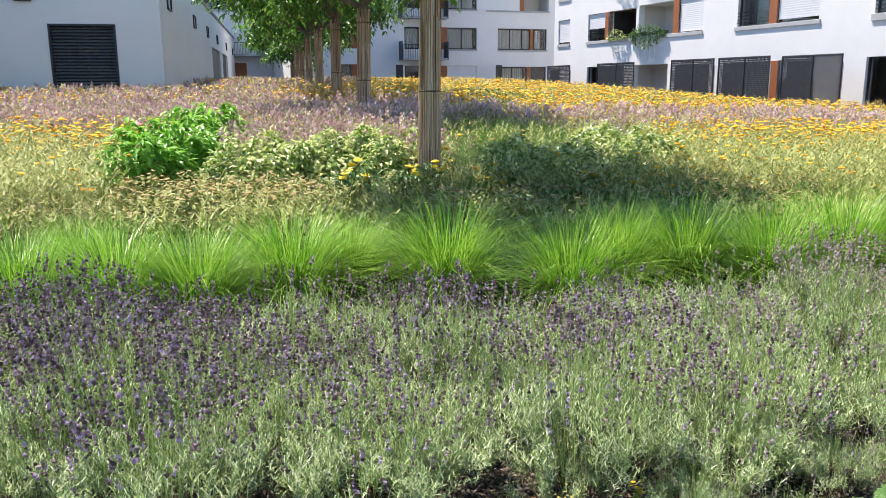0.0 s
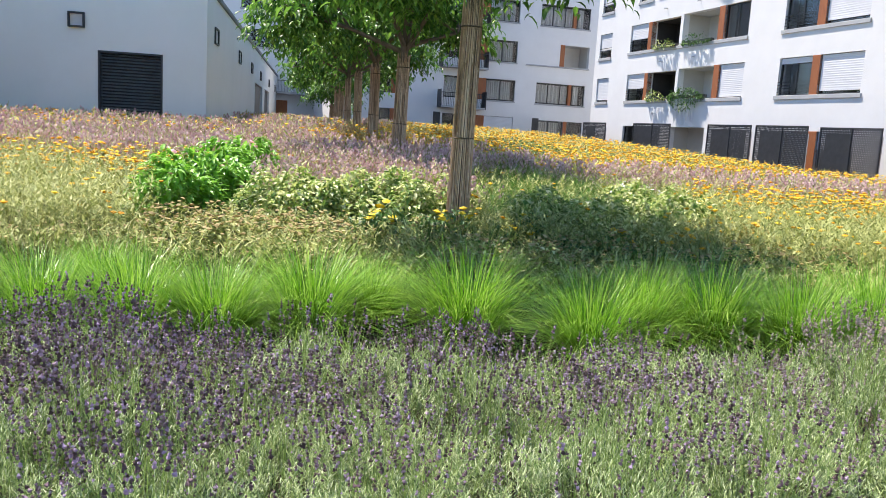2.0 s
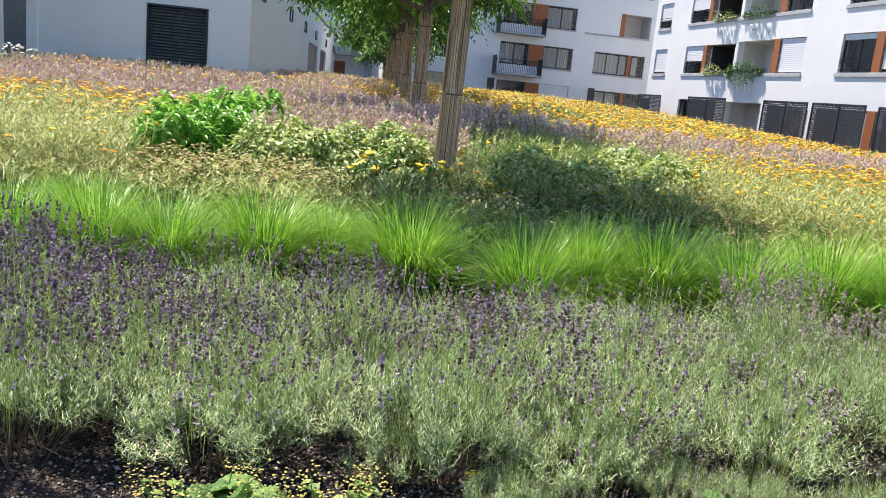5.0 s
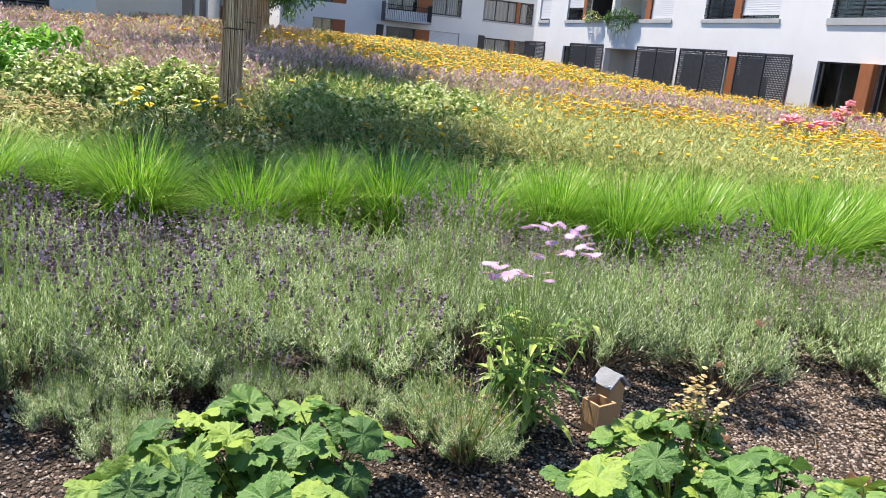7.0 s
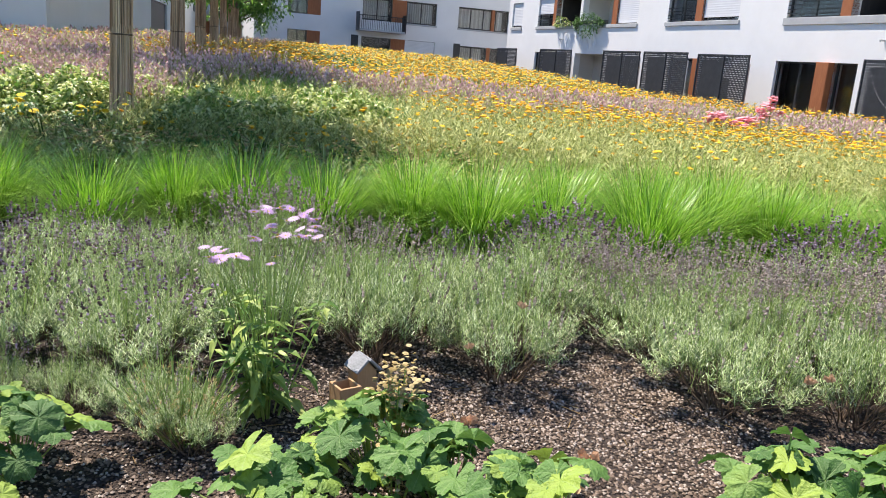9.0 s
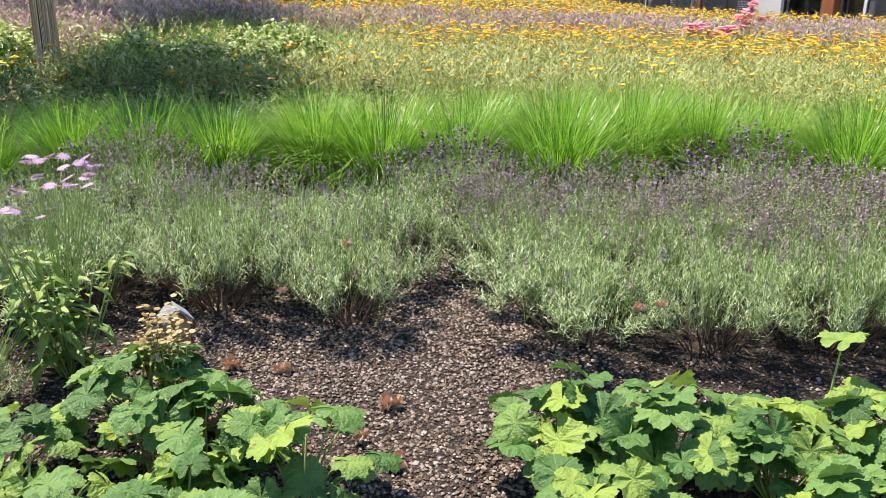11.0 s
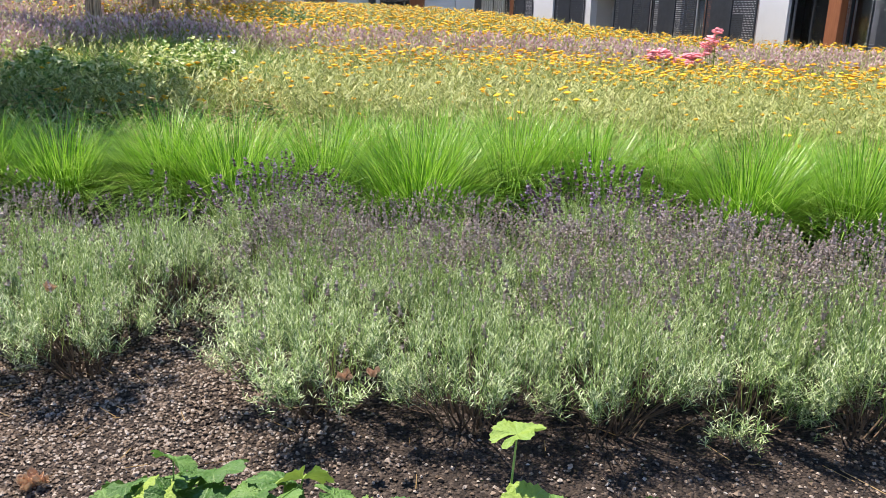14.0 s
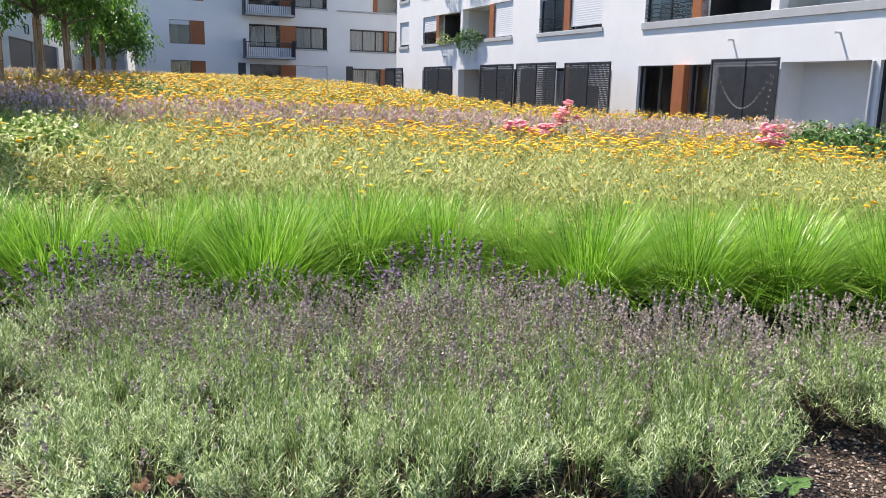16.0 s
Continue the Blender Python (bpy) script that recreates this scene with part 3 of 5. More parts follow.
for a, b, top in ((-14.4, -11.6, 2.7), (-8.5, -4.95, 2.7), (-1.85, 1.2, 2.7), (1.5, 4.55, 2.7), (5.2, 8.1, 2.66), (13.0, 15.5, 2.62)):
    screen(a, b, top, solid=0.95 if a > 12 else 0.5)

# fairy lights on one screen: small white beads on a wire, unlit
e = new("fairy_light_string")
e.matrix_basis = mR @ pose(0, -1.53, 0)
tagged(e, "string of small white fairy lights hung on a dark screen", "string lights")
bv, bf = bud(0.022, 0.022)
s = Soup()
pts = []
for k in range(22):
    t = k / 21
    pts.append((13.3 + 2.1 * t, 0, 2.4 - 1.15 * math.sin(math.pi * t) ** 0.8))
pts += [(13.05, 0, 2.2 - 0.16 * k) for k in range(8)] + [(15.4 - 0.03 * k, 0, 2.1 - 0.17 * k) for k in range(7)]
s.spread(bv, bf, mats_of(pts, np.zeros(len(pts)), np.zeros(len(pts)), 1.0))
part("bulbs", s.mesh("bulbs", M_white), e)

# the farther block
far = building("apartment_building", "white plastered apartment block behind the trees, in shade")
fop = []
for z in (4.05, 6.8, 9.6):
    fop += [(-4.55, -0.62, z, z + 1.5)] if z != 6.8 else [(-2.5, -0.5, z, z + 1.55)]
    fop += [(-11.6, -9.5, z, z + 1.5), (-8.45, -6.2, z, z + 1.5), (-16.7, -15.4, z, z + 1.5)]
fop += [(-11.6, -9.5, 0.5, 2.92), (-8.45, -6.2, 1.2, 2.92), (-4.5, -2.2, 0.5, 2.85), (-1.9, -0.6, 0.5, 2.85), (-16.7, -15.4, 1.0, 3.0)]
part("wall", wall_mesh("wall", -18.9, 6, GROUND_Z, 12.25, fop, 0.35, M_plaster), far, "white plaster wall", mF)
part("end_wall", box_mesh("end_wall", M_plaster, (-18.9, -18.55, 0.353, 12, GROUND_Z, 12.25)), far, "", mF)
# unseen walls, added so that no sky shines through the windows
part("back_wall", box_mesh("back_wall", M_plaster, (-18.9, 6, 12.003, 12.3, GROUND_Z, 12.25), (5.7, 6, 0.353, 12.0, GROUND_Z, 12.25)), far, "", mF)
part("roof", box_mesh("roof", M_fascia, (-19.0, 6, -0.08, 12, 12.253, 12.4), bevel=0.02), far, "flat roof with a grey metal edge", mF)
for z in (4.05, 6.8, 9.6):
    if z != 6.8:
        window(far, mF, -4.55, -0.62, z, z + 1.5, 4, curtain=True)
        ledge(far, mF, -4.6, -0.55, z - 0.003, 0.06, 0.1)
        post_panel(far, mF, -1.95, -1.7, z, z + 1.5, 0.05)
    else:
        loggia(far, mF, -2.5, -0.5, z, z + 1.55)
        post_panel(far, mF, -2.85, -2.5, z, z + 1.55, -0.03)
        ledge(far, mF, -5.5, -0.45, z - 0.003, 0.1, 0.1)
    window(far, mF, -11.6, -9.5, z, z + 1.5, 2, curtain=z < 5)
    post_panel(far, mF, -9.5, -8.45, z, z + 1.5)
    window(far, mF, -8.45, -6.2, z, z + 1.5, 2, curtain=True)
    ledge(far, mF, -8.5, -6.15, z - 0.003, 0.06, 0.1)
    window(far, mF, -16.7, -15.4, z, z + 1.5, 2, shutter=0.2)
    post_panel(far, mF, -15.4, -14.5, z, z + 1.5)
window(far, mF, -11.6, -9.5, 0.5, 2.92, 2, name="glass_door")
post_panel(far, mF, -9.5, -8.45, 0.8, 2.92)
window(far, mF, -8.45, -6.2, 1.2, 2.92, 1, shutter=0.75)
window(far, mF, -4.5, -2.2, 0.5, 2.85, 2, curtain=True, name="glass_door")
post_panel(far, mF, -2.2, -1.9, 0.5, 2.85)
window(far, mF, -1.9, -0.6, 0.5, 2.85, 1)
window(far, mF, -16.7, -15.4, 1.0, 3.0, 2)
post_panel(far, mF, -15.4, -14.5, 1.0, 3.0)
for z in (3.28, 6.05, 8.85):
    a, b = -12.0, -8.75
    boxes = [(a, b, -1.0, 0.0, z, z + 0.14)]
    bal = part("balcony", box_mesh("balcony", M_ledge, *boxes, bevel=0.01), far, "small balcony", mF)
    boxes = [(a, b, -1.0, -0.96, z + 1.02, z + 1.06), (a, a + 0.04, -0.96, 0, z + 1.02, z + 1.06), (b - 0.04, b, -0.96, 0, z + 1.02, z + 1.06)]
    boxes += [(a + k * 0.125, a + k * 0.125 + 0.02, -0.99, -0.97, z + 0.14, z + 1.02) for k in range(27)]
    boxes += [(x, x + 0.02, -0.95 + k * 0.15, -0.93 + k * 0.15, z + 0.14, z + 1.02) for k in range(6) for x in (a + 0.01, b - 0.03)]
    part("railing", box_mesh("railing", M_black, *boxes), bal, "black bar railing")
    for x in (a - 0.06, b + 0.02):
        part("side_board", box_mesh("side_board", M_black, (x, x + 0.04, -0.95, -0.1, z, z + 1.25)), bal, "dark side board")
for s_ in (-12.6, -5.2):
    part("divider", box_mesh("divider", M_black, (s_, s_ + 0.5, -1.2, -1.15, 0.3, 2.95), bevel=0.01), far, "dark terrace divider", mF)

# a taller wing set back behind the farther block
wing = building("apartment_building", "tall white plastered block set back behind the low building")
mB = mF @ pose(0, 14, 0)
wop = [(-22.15, -20.9, 0.5, 3.4), (-20.5, -19.2, 4.45, 6.6)] + [(-24.8, -21.7, z, z + 1.4) for z in (7.6, 10.6, 13.4)]
part("wall", wall_mesh("wall", -38, -12, GROUND_Z, 16.2, wop, 0.35, M_plaster), wing, "white plaster wall", mB)
part("end_wall", box_mesh("end_wall", M_plaster, (-38, -37.65, 0.353, 12, GROUND_Z, 16.2), (-12.35, -12, 0.353, 12, GROUND_Z, 16.2)), wing, "", mB)
# unseen, added to close the hollow wing to light at the back
part("back_wall", box_mesh("back_wall", M_plaster, (-38, -12, 12.003, 12.3, GROUND_Z, 16.2)), wing, "", mB)
part("roof", box_mesh("roof", M_fascia, (-38.1, -11.9, -0.08, 12.3, 16.203, 16.36), bevel=0.02), wing, "flat roof with a grey metal edge", mB)
for z in (7.6, 10.6, 13.4):
    window(wing, mB, -24.8, -21.7, z, z + 1.4, 3)
    ledge(wing, mB, -24.9, -21.6, z - 0.003)
post_panel(wing, mB, -22.15, -20.9, 0.5, 3.4, 0.1)
window(wing, mB, -20.5, -19.2, 4.45, 6.6, 1, name="glass_door")
bal = part("balcony", box_mesh("balcony", M_ledge, (-21.9, -18.2, -1.1, 0.0, 3.9, 4.1), bevel=0.01), wing, "small balcony", mB)
part("railing", box_mesh("railing", M_black, (-21.9, -18.2, -1.1, -1.05, 4.95, 5.0), *[(-21.9 + k * 0.12, -21.88 + k * 0.12, -1.09, -1.06, 4.1, 4.95) for k in range(31)]), bal, "black bar railing")

# the low building with the louvre
low = building("utility_building", "low pale plastered building with a large black louvre")
corner = Vector(L_AT) + 2.95 * Vector((math.cos(AL), math.sin(AL)))
inner = Vector(L_AT) - 3.05 * Vector((math.cos(AL), math.sin(AL)))
mS, mW = place(corner, 102.2), place(inner, 103)
SIDE_LIGHTS = (1.75, 9.85, 16.45, 23.15, 31.95, 40.4)
part("front_wall", wall_mesh("front_wall", -3.05, 2.95, GROUND_Z, 5.3, [(0.0, 1.73, 1.0, 3.35), (-0.76, -0.36, 3.96, 4.34)], 0.35, M_plaster_old), low, "pale plaster front wall", mL)
holes = [(19.3, 25.4, 0.5, 3.6), (27.8, 33.2, 0.5, 3.6)] + [(s_, s_ + 0.9, 3.95, 4.42) for s_ in SIDE_LIGHTS]
part("side_wall", wall_mesh("side_wall", 0.353, 44, GROUND_Z, 5.3, holes, 0.35, M_plaster_old), low, "pale greenish plaster side wall", mS)
part("wing_wall", wall_mesh("wing_wall", -16, -0.003, GROUND_Z, 5.32, [(-2.15, -0.68, 0.9, 3.6)], 0.35, M_plaster_old), low, "pale plaster wing wall", mW)
part("wing_end_wall", box_mesh("wing_end_wall", M_plaster_old, (-9, -0.353, 0, 0.35, GROUND_Z, 5.3)), low, "", mW @ pose(-16, 0, 0, 0, 0, -90))
part("roof_edge", box_mesh("roof_edge", M_fascia, (-3.0, 3.03, -0.08, 0.3, 5.303, 5.42), (-3.0, 2.97, -0.03, 0.5, 5.423, 5.8), bevel=0.015), low, "grey sheet-metal roof edge", mL)
part("roof_edge", box_mesh("roof_edge", M_fascia, (0.3, 44.1, -0.08, 0.3, 5.303, 5.45), bevel=0.015), low, "grey sheet-metal roof edge", mS)
part("roof_edge", box_mesh("roof_edge", M_fascia, (-16.1, -0.05, -0.08, 0.4, 5.323, 5.75), bevel=0.015), low, "grey sheet-metal roof edge", mW)
part("roof", box_mesh("roof", M_fascia, (0.5, 44, 0.35, 14, 5.1, 5.29)), low, "flat dark roof", mS)
part("roof", box_mesh("roof", M_fascia, (-15.9, -0.4, 0.4, 9, 5.1, 5.29)), low, "flat dark roof", mW)
lv = part("louvre", box_mesh("louvre_frame", M_black, (-0.01, 0.05, -0.02, 0.36, 1.0, 3.36), (1.68, 1.74, -0.02, 0.36, 1.0, 3.36), (0.05, 1.68, -0.02, 0.36, 3.3, 3.36), (0.05, 1.68, 0.25, 0.3, 1.0, 3.3), bevel=0.005), low, "black ventilation louvre", mL)
slat = box_mesh("slat", M_fascia, (0.05, 1.68, -0.035, 0.035, -0.006, 0.006))
for k in range(26):
    part("slat", slat, lv, "", pose(0, 0.07, 1.06 + k * 0.088, 38))


def box_light(m, s0, s1, z0, z1, deep=0.1):
    w = part("small_window", box_mesh("small_window", M_frame, (s0, s1, -deep, 0.1, z1 - 0.05, z1), (s0, s1, -deep, 0.1, z0, z0 + 0.05), (s0, s0 + 0.05, -deep, 0.1, z0 + 0.05, z1 - 0.05), (s1 - 0.05, s1, -deep, 0.1, z0 + 0.05, z1 - 0.05), bevel=0.006), low, "small square window in a dark frame", m)
    part("pane", box_mesh("pane", M_shutter, (s0 + 0.05, s1 - 0.05, 0.0, 0.02, z0 + 0.05, z1 - 0.05)), w, "pale frosted pane")


box_light(mL, -0.78, -0.34, 3.94, 4.36)
for s_ in SIDE_LIGHTS:
    box_light(mS, s_ - 0.02, s_ + 0.92, 3.93, 4.44, 0.05)
for a, b in ((19.3, 25.4), (27.8, 33.2)):
    part("dark_door", box_mesh("dark_door", M_frame, (a, b, 0.12, 0.18, 0.5, 3.6), bevel=0.01), low, "dark metal door", mS)
d = part("metal_door", box_mesh("metal_door", M_fascia, (-2.15, -0.68, 0.03, 0.09, 0.9, 3.6), bevel=0.01), low, "plain dark grey metal door", mW)
part("closer", box_mesh("closer", M_black, (-0.75, -0.55, -0.06, 0.03, 3.05, 3.3), bevel=0.01), d, "black lamp box at the jamb")

# ---- plants ----
def jitter_grid(x0, x1, y0, y1, step, g, amount=0.45):
    nx, ny = max(1, int((x1 - x0) / step)), max(1, int((y1 - y0) / step))
    xs, ys = np.meshgrid(x0 + (np.arange(nx) + 0.5) * (x1 - x0) / nx, y0 + (np.arange(ny) + 0.5) * (y1 - y0) / ny)
    p = np.stack([xs.ravel(), ys.ravel()], 1)
    return p + g.uniform(-amount, amount, p.shape) * step


def lavender_parts(seed, stems, flower, bloom, height=0.36, radius=0.40, low=0.12, fan=0.5, fat=1.0):
    """Meshes of one lavender bush: bare woody base, clusters of silvery leafy shoots, flower stalks and flower spikes."""
    g = np.random.default_rng(seed)
    wood, leaves, stalks, spikes = Soup(), Soup(), Soup(), Soup()
    # branches fan out and end in clusters of shoots, with gaps between them
    nb = 34
    az = np.arange(nb) * 2.4 + g.normal(0, 0.25, nb)
    q = np.sqrt((np.arange(nb) + 0.6) / nb)
    rise = low + (height * 0.72 - low) * np.sqrt(1 - 0.96 * q ** 2.6) * g.uniform(0.8, 1.1, nb)
    rise = np.where(g.random(nb) < 0.17, np.minimum(rise, g.uniform(0.05, 0.16, nb) + 0.2 * (1 - q)), rise)
    ends = np.stack([radius * 0.8 * q * np.cos(az), radius * 0.8 * q * np.sin(az), rise], 1)
    for e, a in zip(ends, az):
        foot = (e[0] * 0.3 + g.normal(0, 0.02), e[1] * 0.3 + g.normal(0, 0.02), -0.03)
        knee = (e[0] * 0.55 + g.normal(0, 0.015), e[1] * 0.55 + g.normal(0, 0.015), e[2] * 0.42)
        wood.add(*tube(foot, knee, g.uniform(0.004, 0.008), 0.0035, 4))
        wood.add(*tube(knee, e, 0.0035, 0.002, 3))
        for _ in range(2):
            wood.add(*tube(knee, e + g.normal(0, 0.05, 3), 0.0025, 0.0012, 3))
    per = 14
    n = nb * per
    of = np.repeat(np.arange(nb), per)
    base = ends[of] + g.normal(0, 1, (n, 3)) * (0.026, 0.026, 0.024)
    tilt = np.abs(q[of] * g.uniform(0.25, 0.85, n) + g.normal(0, 0.16, n))
    sway = az[of] + g.normal(0, 0.55, n)
    length = g.uniform(0.09, 0.20, n)
    sh = mats_of(base, sway, tilt, length)
    leaves.spread(*blade(0.02, 1, 0.0), sh)
    lv, lf = blade(0.14, 2, 0.3)
    for k in range(20):
        t = 0.05 + 0.95 * k / 19
        tip = base + sh[:, :, 2] * t
        leaves.spread(lv, lf, mats_of(tip, sway + k * 1.57 + g.normal(0, 0.4, n), tilt * 0.5 + g.uniform(0.3, 0.95, n) * (1 - 0.5 * t), g.uniform(0.022, 0.046, n) * (1.15 - 0.45 * t)))
    # flower stalks
    az, q = g.uniform(0, 6.28, stems), np.sqrt(g.random(stems))
    base = np.stack([radius * 0.7 * q * np.cos(az), radius * 0.7 * q * np.sin(az), height * (0.45 + 0.35 * (1 - q ** 2))], 1)
    tilt = np.abs(q * g.uniform(fan * 0.1, fan, stems) + g.normal(0, 0.12, stems))
    az = az + g.normal(0, 0.9, stems)
    length = g.uniform(0.2, 0.46, stems) * (1 - 0.15 * q)
    sm = mats_of(base, az, tilt, length)
    stalks.spread(*blade(0.0075, 2, 0.08), sm)
    tops = base + sm[:, :, 2] * 0.96 + sm[:, :, 0] * 0.07
    has = g.random(stems) < bloom
    up = sm[:, :, 2] / length[:, None]
    whorl = bud(0.0125 * fat, 0.011)
    for k, off in enumerate((0.0, 0.012, 0.024, 0.036, 0.047, -0.03)):
        keep = has & (g.random(stems) < 0.84)
        p = tops[keep] + up[keep] * (off - 0.018) + g.normal(0, 0.002, (int(keep.sum()), 3))
        spikes.spread(*whorl, mats_of(p, g.uniform(0, 6.28, keep.sum()), tilt[keep] + g.normal(0, 0.25, int(keep.sum())), g.uniform(0.7, 1.25, keep.sum()) * (1.0 - 0.08 * k)))
    return wood.mesh("woody_base", M_lavwood), leaves.mesh("leaves", M_lavleaf), stalks.mesh("flower_stalks", M_lavstem), spikes.mesh("flower_spikes", flower)


def lavender(kind, label):
    w, l, st, sp = kind
    e = new("lavender_bush")
    part("woody_base", w, e, "brown woody base")
    part("foliage", l, e, "silvery green narrow leaves", kind="stuff")
    part("stalk_sheaf", st, e, kind="stuff")
    part("bloom", sp, e, kind="stuff")
    return tagged(e, label, "plant", "lavender bushes")


LAV = {
    "purple": [lavender(lavender_parts(11 + k, 320, M_lavflower, 0.58, low=0.15, fat=0.8), "lavender bush in full purple bloom") for k in range(2)],
    "sparse": [lavender(lavender_parts(15 + k, 320, M_lavflower, 0.27, low=0.16, fat=0.8), "lavender bush with green stalks and scattered purple spikes") for k in range(2)],
    "green": [lavender(lavender_parts(21 + k, 230, M_lavfaded, 0.14, low=0.15, fat=0.7), "grey-green lavender bush with few flowers") for k in range(2)],
    "faded": [lavender(lavender_parts(31 + k, 340, M_lavfaded, 0.85, fat=0.66), "lavender bush with faded mauve-brown spikes") for k in range(2)],
    "big": [lavender(lavender_parts(41, 480, M_lavflower, 0.46, 0.42, 0.46, fan=0.95), "tall rounded lavender bush with dark purple spikes")],
}
used = set()


def put_plant(proto, x, y, turn, size, dz=0.0, high=1.0):
    m = pose(*at_land(x, y, dz), 0, 0, turn)
    if proto.name not in used:
        used.add(proto.name)
        proto.matrix_basis = m
        proto.scale = (size, size, size * high)
        return proto
    ob = copy_thing(proto, m)
    ob.scale = (size, size, size * high)
    return ob


g = np.random.default_rng(5)
# rows of bushes either side of the gravel gap: depth, first and last place along the bed, step, kinds by chance, height
ROWS_OF_BUSHES = (
    (2.58, -1.55, -5.0, -0.62, ("purple", "sparse"), 0.92),
    (2.94, 0.0, -5.2, -0.60, ("purple", "purple", "sparse"), 1.0),
    (3.28, 0.85, -5.4, -0.60, ("purple", "purple", "sparse"), 1.0),
    (3.68, 2.62, -0.1, -0.58, ("green",), 1.0),
    (3.68, -0.6, -5.4, -0.60, ("purple", "purple", "sparse"), 1.0),
    (4.12, 2.85, 0.9, -0.58, ("green",), 0.98),
    (4.10, 0.4, -5.4, -0.58, ("purple", "purple", "sparse"), 0.9),
    (4.55, 2.55, -0.6, -0.62, ("green", "sparse", "faded"), 0.86),
    (3.42, 3.8, 6.4, 0.56, ("green",), 1.02),
    (4.0, 7.1, 8.6, 0.6, ("green",), 1.05),
    (3.86, 3.62, 6.7, 0.60, ("green", "green", "faded"), 0.95),
    (4.30, 3.45, 8.6, 0.58, ("faded",), 0.86),
    (4.68, 3.5, 5.7, 0.62, ("faded",), 0.72),
)
for y, x0, x1, step, kinds, high in ROWS_OF_BUSHES:
    x = x0
    while (x - x1) * step < 0:
        px, py = x + g.uniform(-0.08, 0.08), y + g.uniform(-0.1, 0.1)
        if px < -1.5 and y > 3.5:
            py -= 0.16 * (y - 3.4)
        x += step * g.uniform(0.95, 1.15)
        kind = kinds[int(g.integers(len(kinds)))]
        if abs(px + 0.88) < 0.22 and py < 3.15:
            continue
        if kind == "purple" and px > -1.75 and py < 3.5:
            kind = "sparse"
        pick = LAV[kind][int(g.integers(len(LAV[kind])))]
        put_plant(pick, px, py, g.uniform(0, 360), g.uniform(0.95, 1.18), high=high * g.uniform(0.8, 1.12))
for x, y in ((3.15, 5.0), (5.08, 5.05)):
    put_plant(LAV["big"][0], x, y, g.uniform(0, 360), g.uniform(1.04, 1.1), high=0.86)
# loose low lavender at the bed's near edge
for x, y, size in ((-0.25, 2.55, 0.55), (0.05, 2.35, 0.5), (1.15, 2.75, 0.62), (1.35, 2.6, 0.55), (-0.75, 2.75, 0.6), (0.75, 2.85, 0.5)):
    put_plant(LAV["green"][1], x, y, g.uniform(0, 360), size)
for x, y, size in ((0.42, 2.86, 0.5), (-2.75, 2.74, 0.5), (0.2, 2.98, 0.45)):
    put_plant(LAV["sparse"][0], x, y, g.uniform(0, 360), size)


# tussocks of bright grass
def tussock_mesh(seed, blades, spread, material, width=0.016):
    """Upright blades in the middle and a skirt of arching ones."""
    g = np.random.default_rng(seed)
    out = []
    for curls in ((0.2, 0.55), (1.0,)):
        s = Soup()
        for curl in curls:
            v, f = blade(width, 4, curl)
            n = blades // 3
            az, q = g.uniform(0, 6.28, n), np.sqrt(g.random(n))
            pos = np.stack([0.16 * q * np.cos(az), 0.16 * q * np.sin(az), np.full(n, -0.02)], 1)
            az2 = az + g.normal(0, 0.5, n)
            ln = g.uniform(0.38, 0.76, n)
            s.spread(v, f, mats_of(pos, az2, q * g.uniform(0.1, spread, n), np.stack([ln, np.full(n, 0.40), ln], 1)))
        out.append(s.mesh("tuft", material))
    return out


def tussock(pair, label, group="grass tussocks"):
    e = new("grass_tussock")
    part("upright_tuft", pair[0], e, "upright bright blades", kind="stuff")
    part("arching_skirt", pair[1], e, "outer blades arching over", kind="stuff")
    return tagged(e, label, "grass", group)


TUS = [tussock(tussock_mesh(60 + k, 1500, 0.95, M_grass), "bright green arching tussock of ornamental grass") for k in range(3)]
spots = [(-5.6, 5.2), (-4.9, 5.15), (-4.2, 5.2), (-3.55, 5.3), (-2.95, 5.25), (-2.35, 5.55), (-1.2, 5.7), (-0.3, 5.75), (0.15, 6.2), (0.7, 6.25), (1.35, 6.2), (2.05, 6.45), (2.6, 6.2), (3.2, 6.3), (3.95, 5.95), (4.6, 6.6), (5.2, 6.6), (6.2, 5.85), (6.95, 5.9), (7.7, 6.0), (8.5, 5.9), (9.3, 6.0)]
for x, y in spots:
    put_plant(TUS[int(g.integers(3))], x, y + (0.12 if x > 5.5 else -0.15 if x > 3 else -0.32 if x > -1 else -0.1), g.uniform(0, 360), g.uniform(1.0, 1.15) * (1.32 if x > 5.5 else 1.25 if x > 2 else 1.08))
for k in range(0, 24, 3):
    put_plant(TUS[int(g.integers(3))], -6.0 + k * 0.66 + g.uniform(-0.15, 0.15), 6.0 + 0.55 * smooth(-3, 3, -6.0 + k * 0.66) + g.uniform(-0.2, 0.2), g.uniform(0, 360), g.uniform(0.8, 1.0))
for k in range(8):
    put_plant(TUS[k % 3], 3.4 + k * 0.78 + g.uniform(-0.12, 0.12), 6.75 + g.uniform(-0.15, 0.15), g.uniform(0, 360), g.uniform(1.1, 1.25))
DTUS = [tussock(tussock_mesh(70, 1200, 0.8, M_grass_dark), "dark green fountain grass tussock", "dark grass tussocks")]
for x, y, size in ((-0.55, 11.6, 1.15), (-0.1, 11.9, 1.0), (-1.9, 11.3, 0.9), (0.5, 12.3, 0.9), (-2.9, 11.6, 0.8)):
    put_plant(DTUS[0], x, y, g.uniform(0, 360), size)


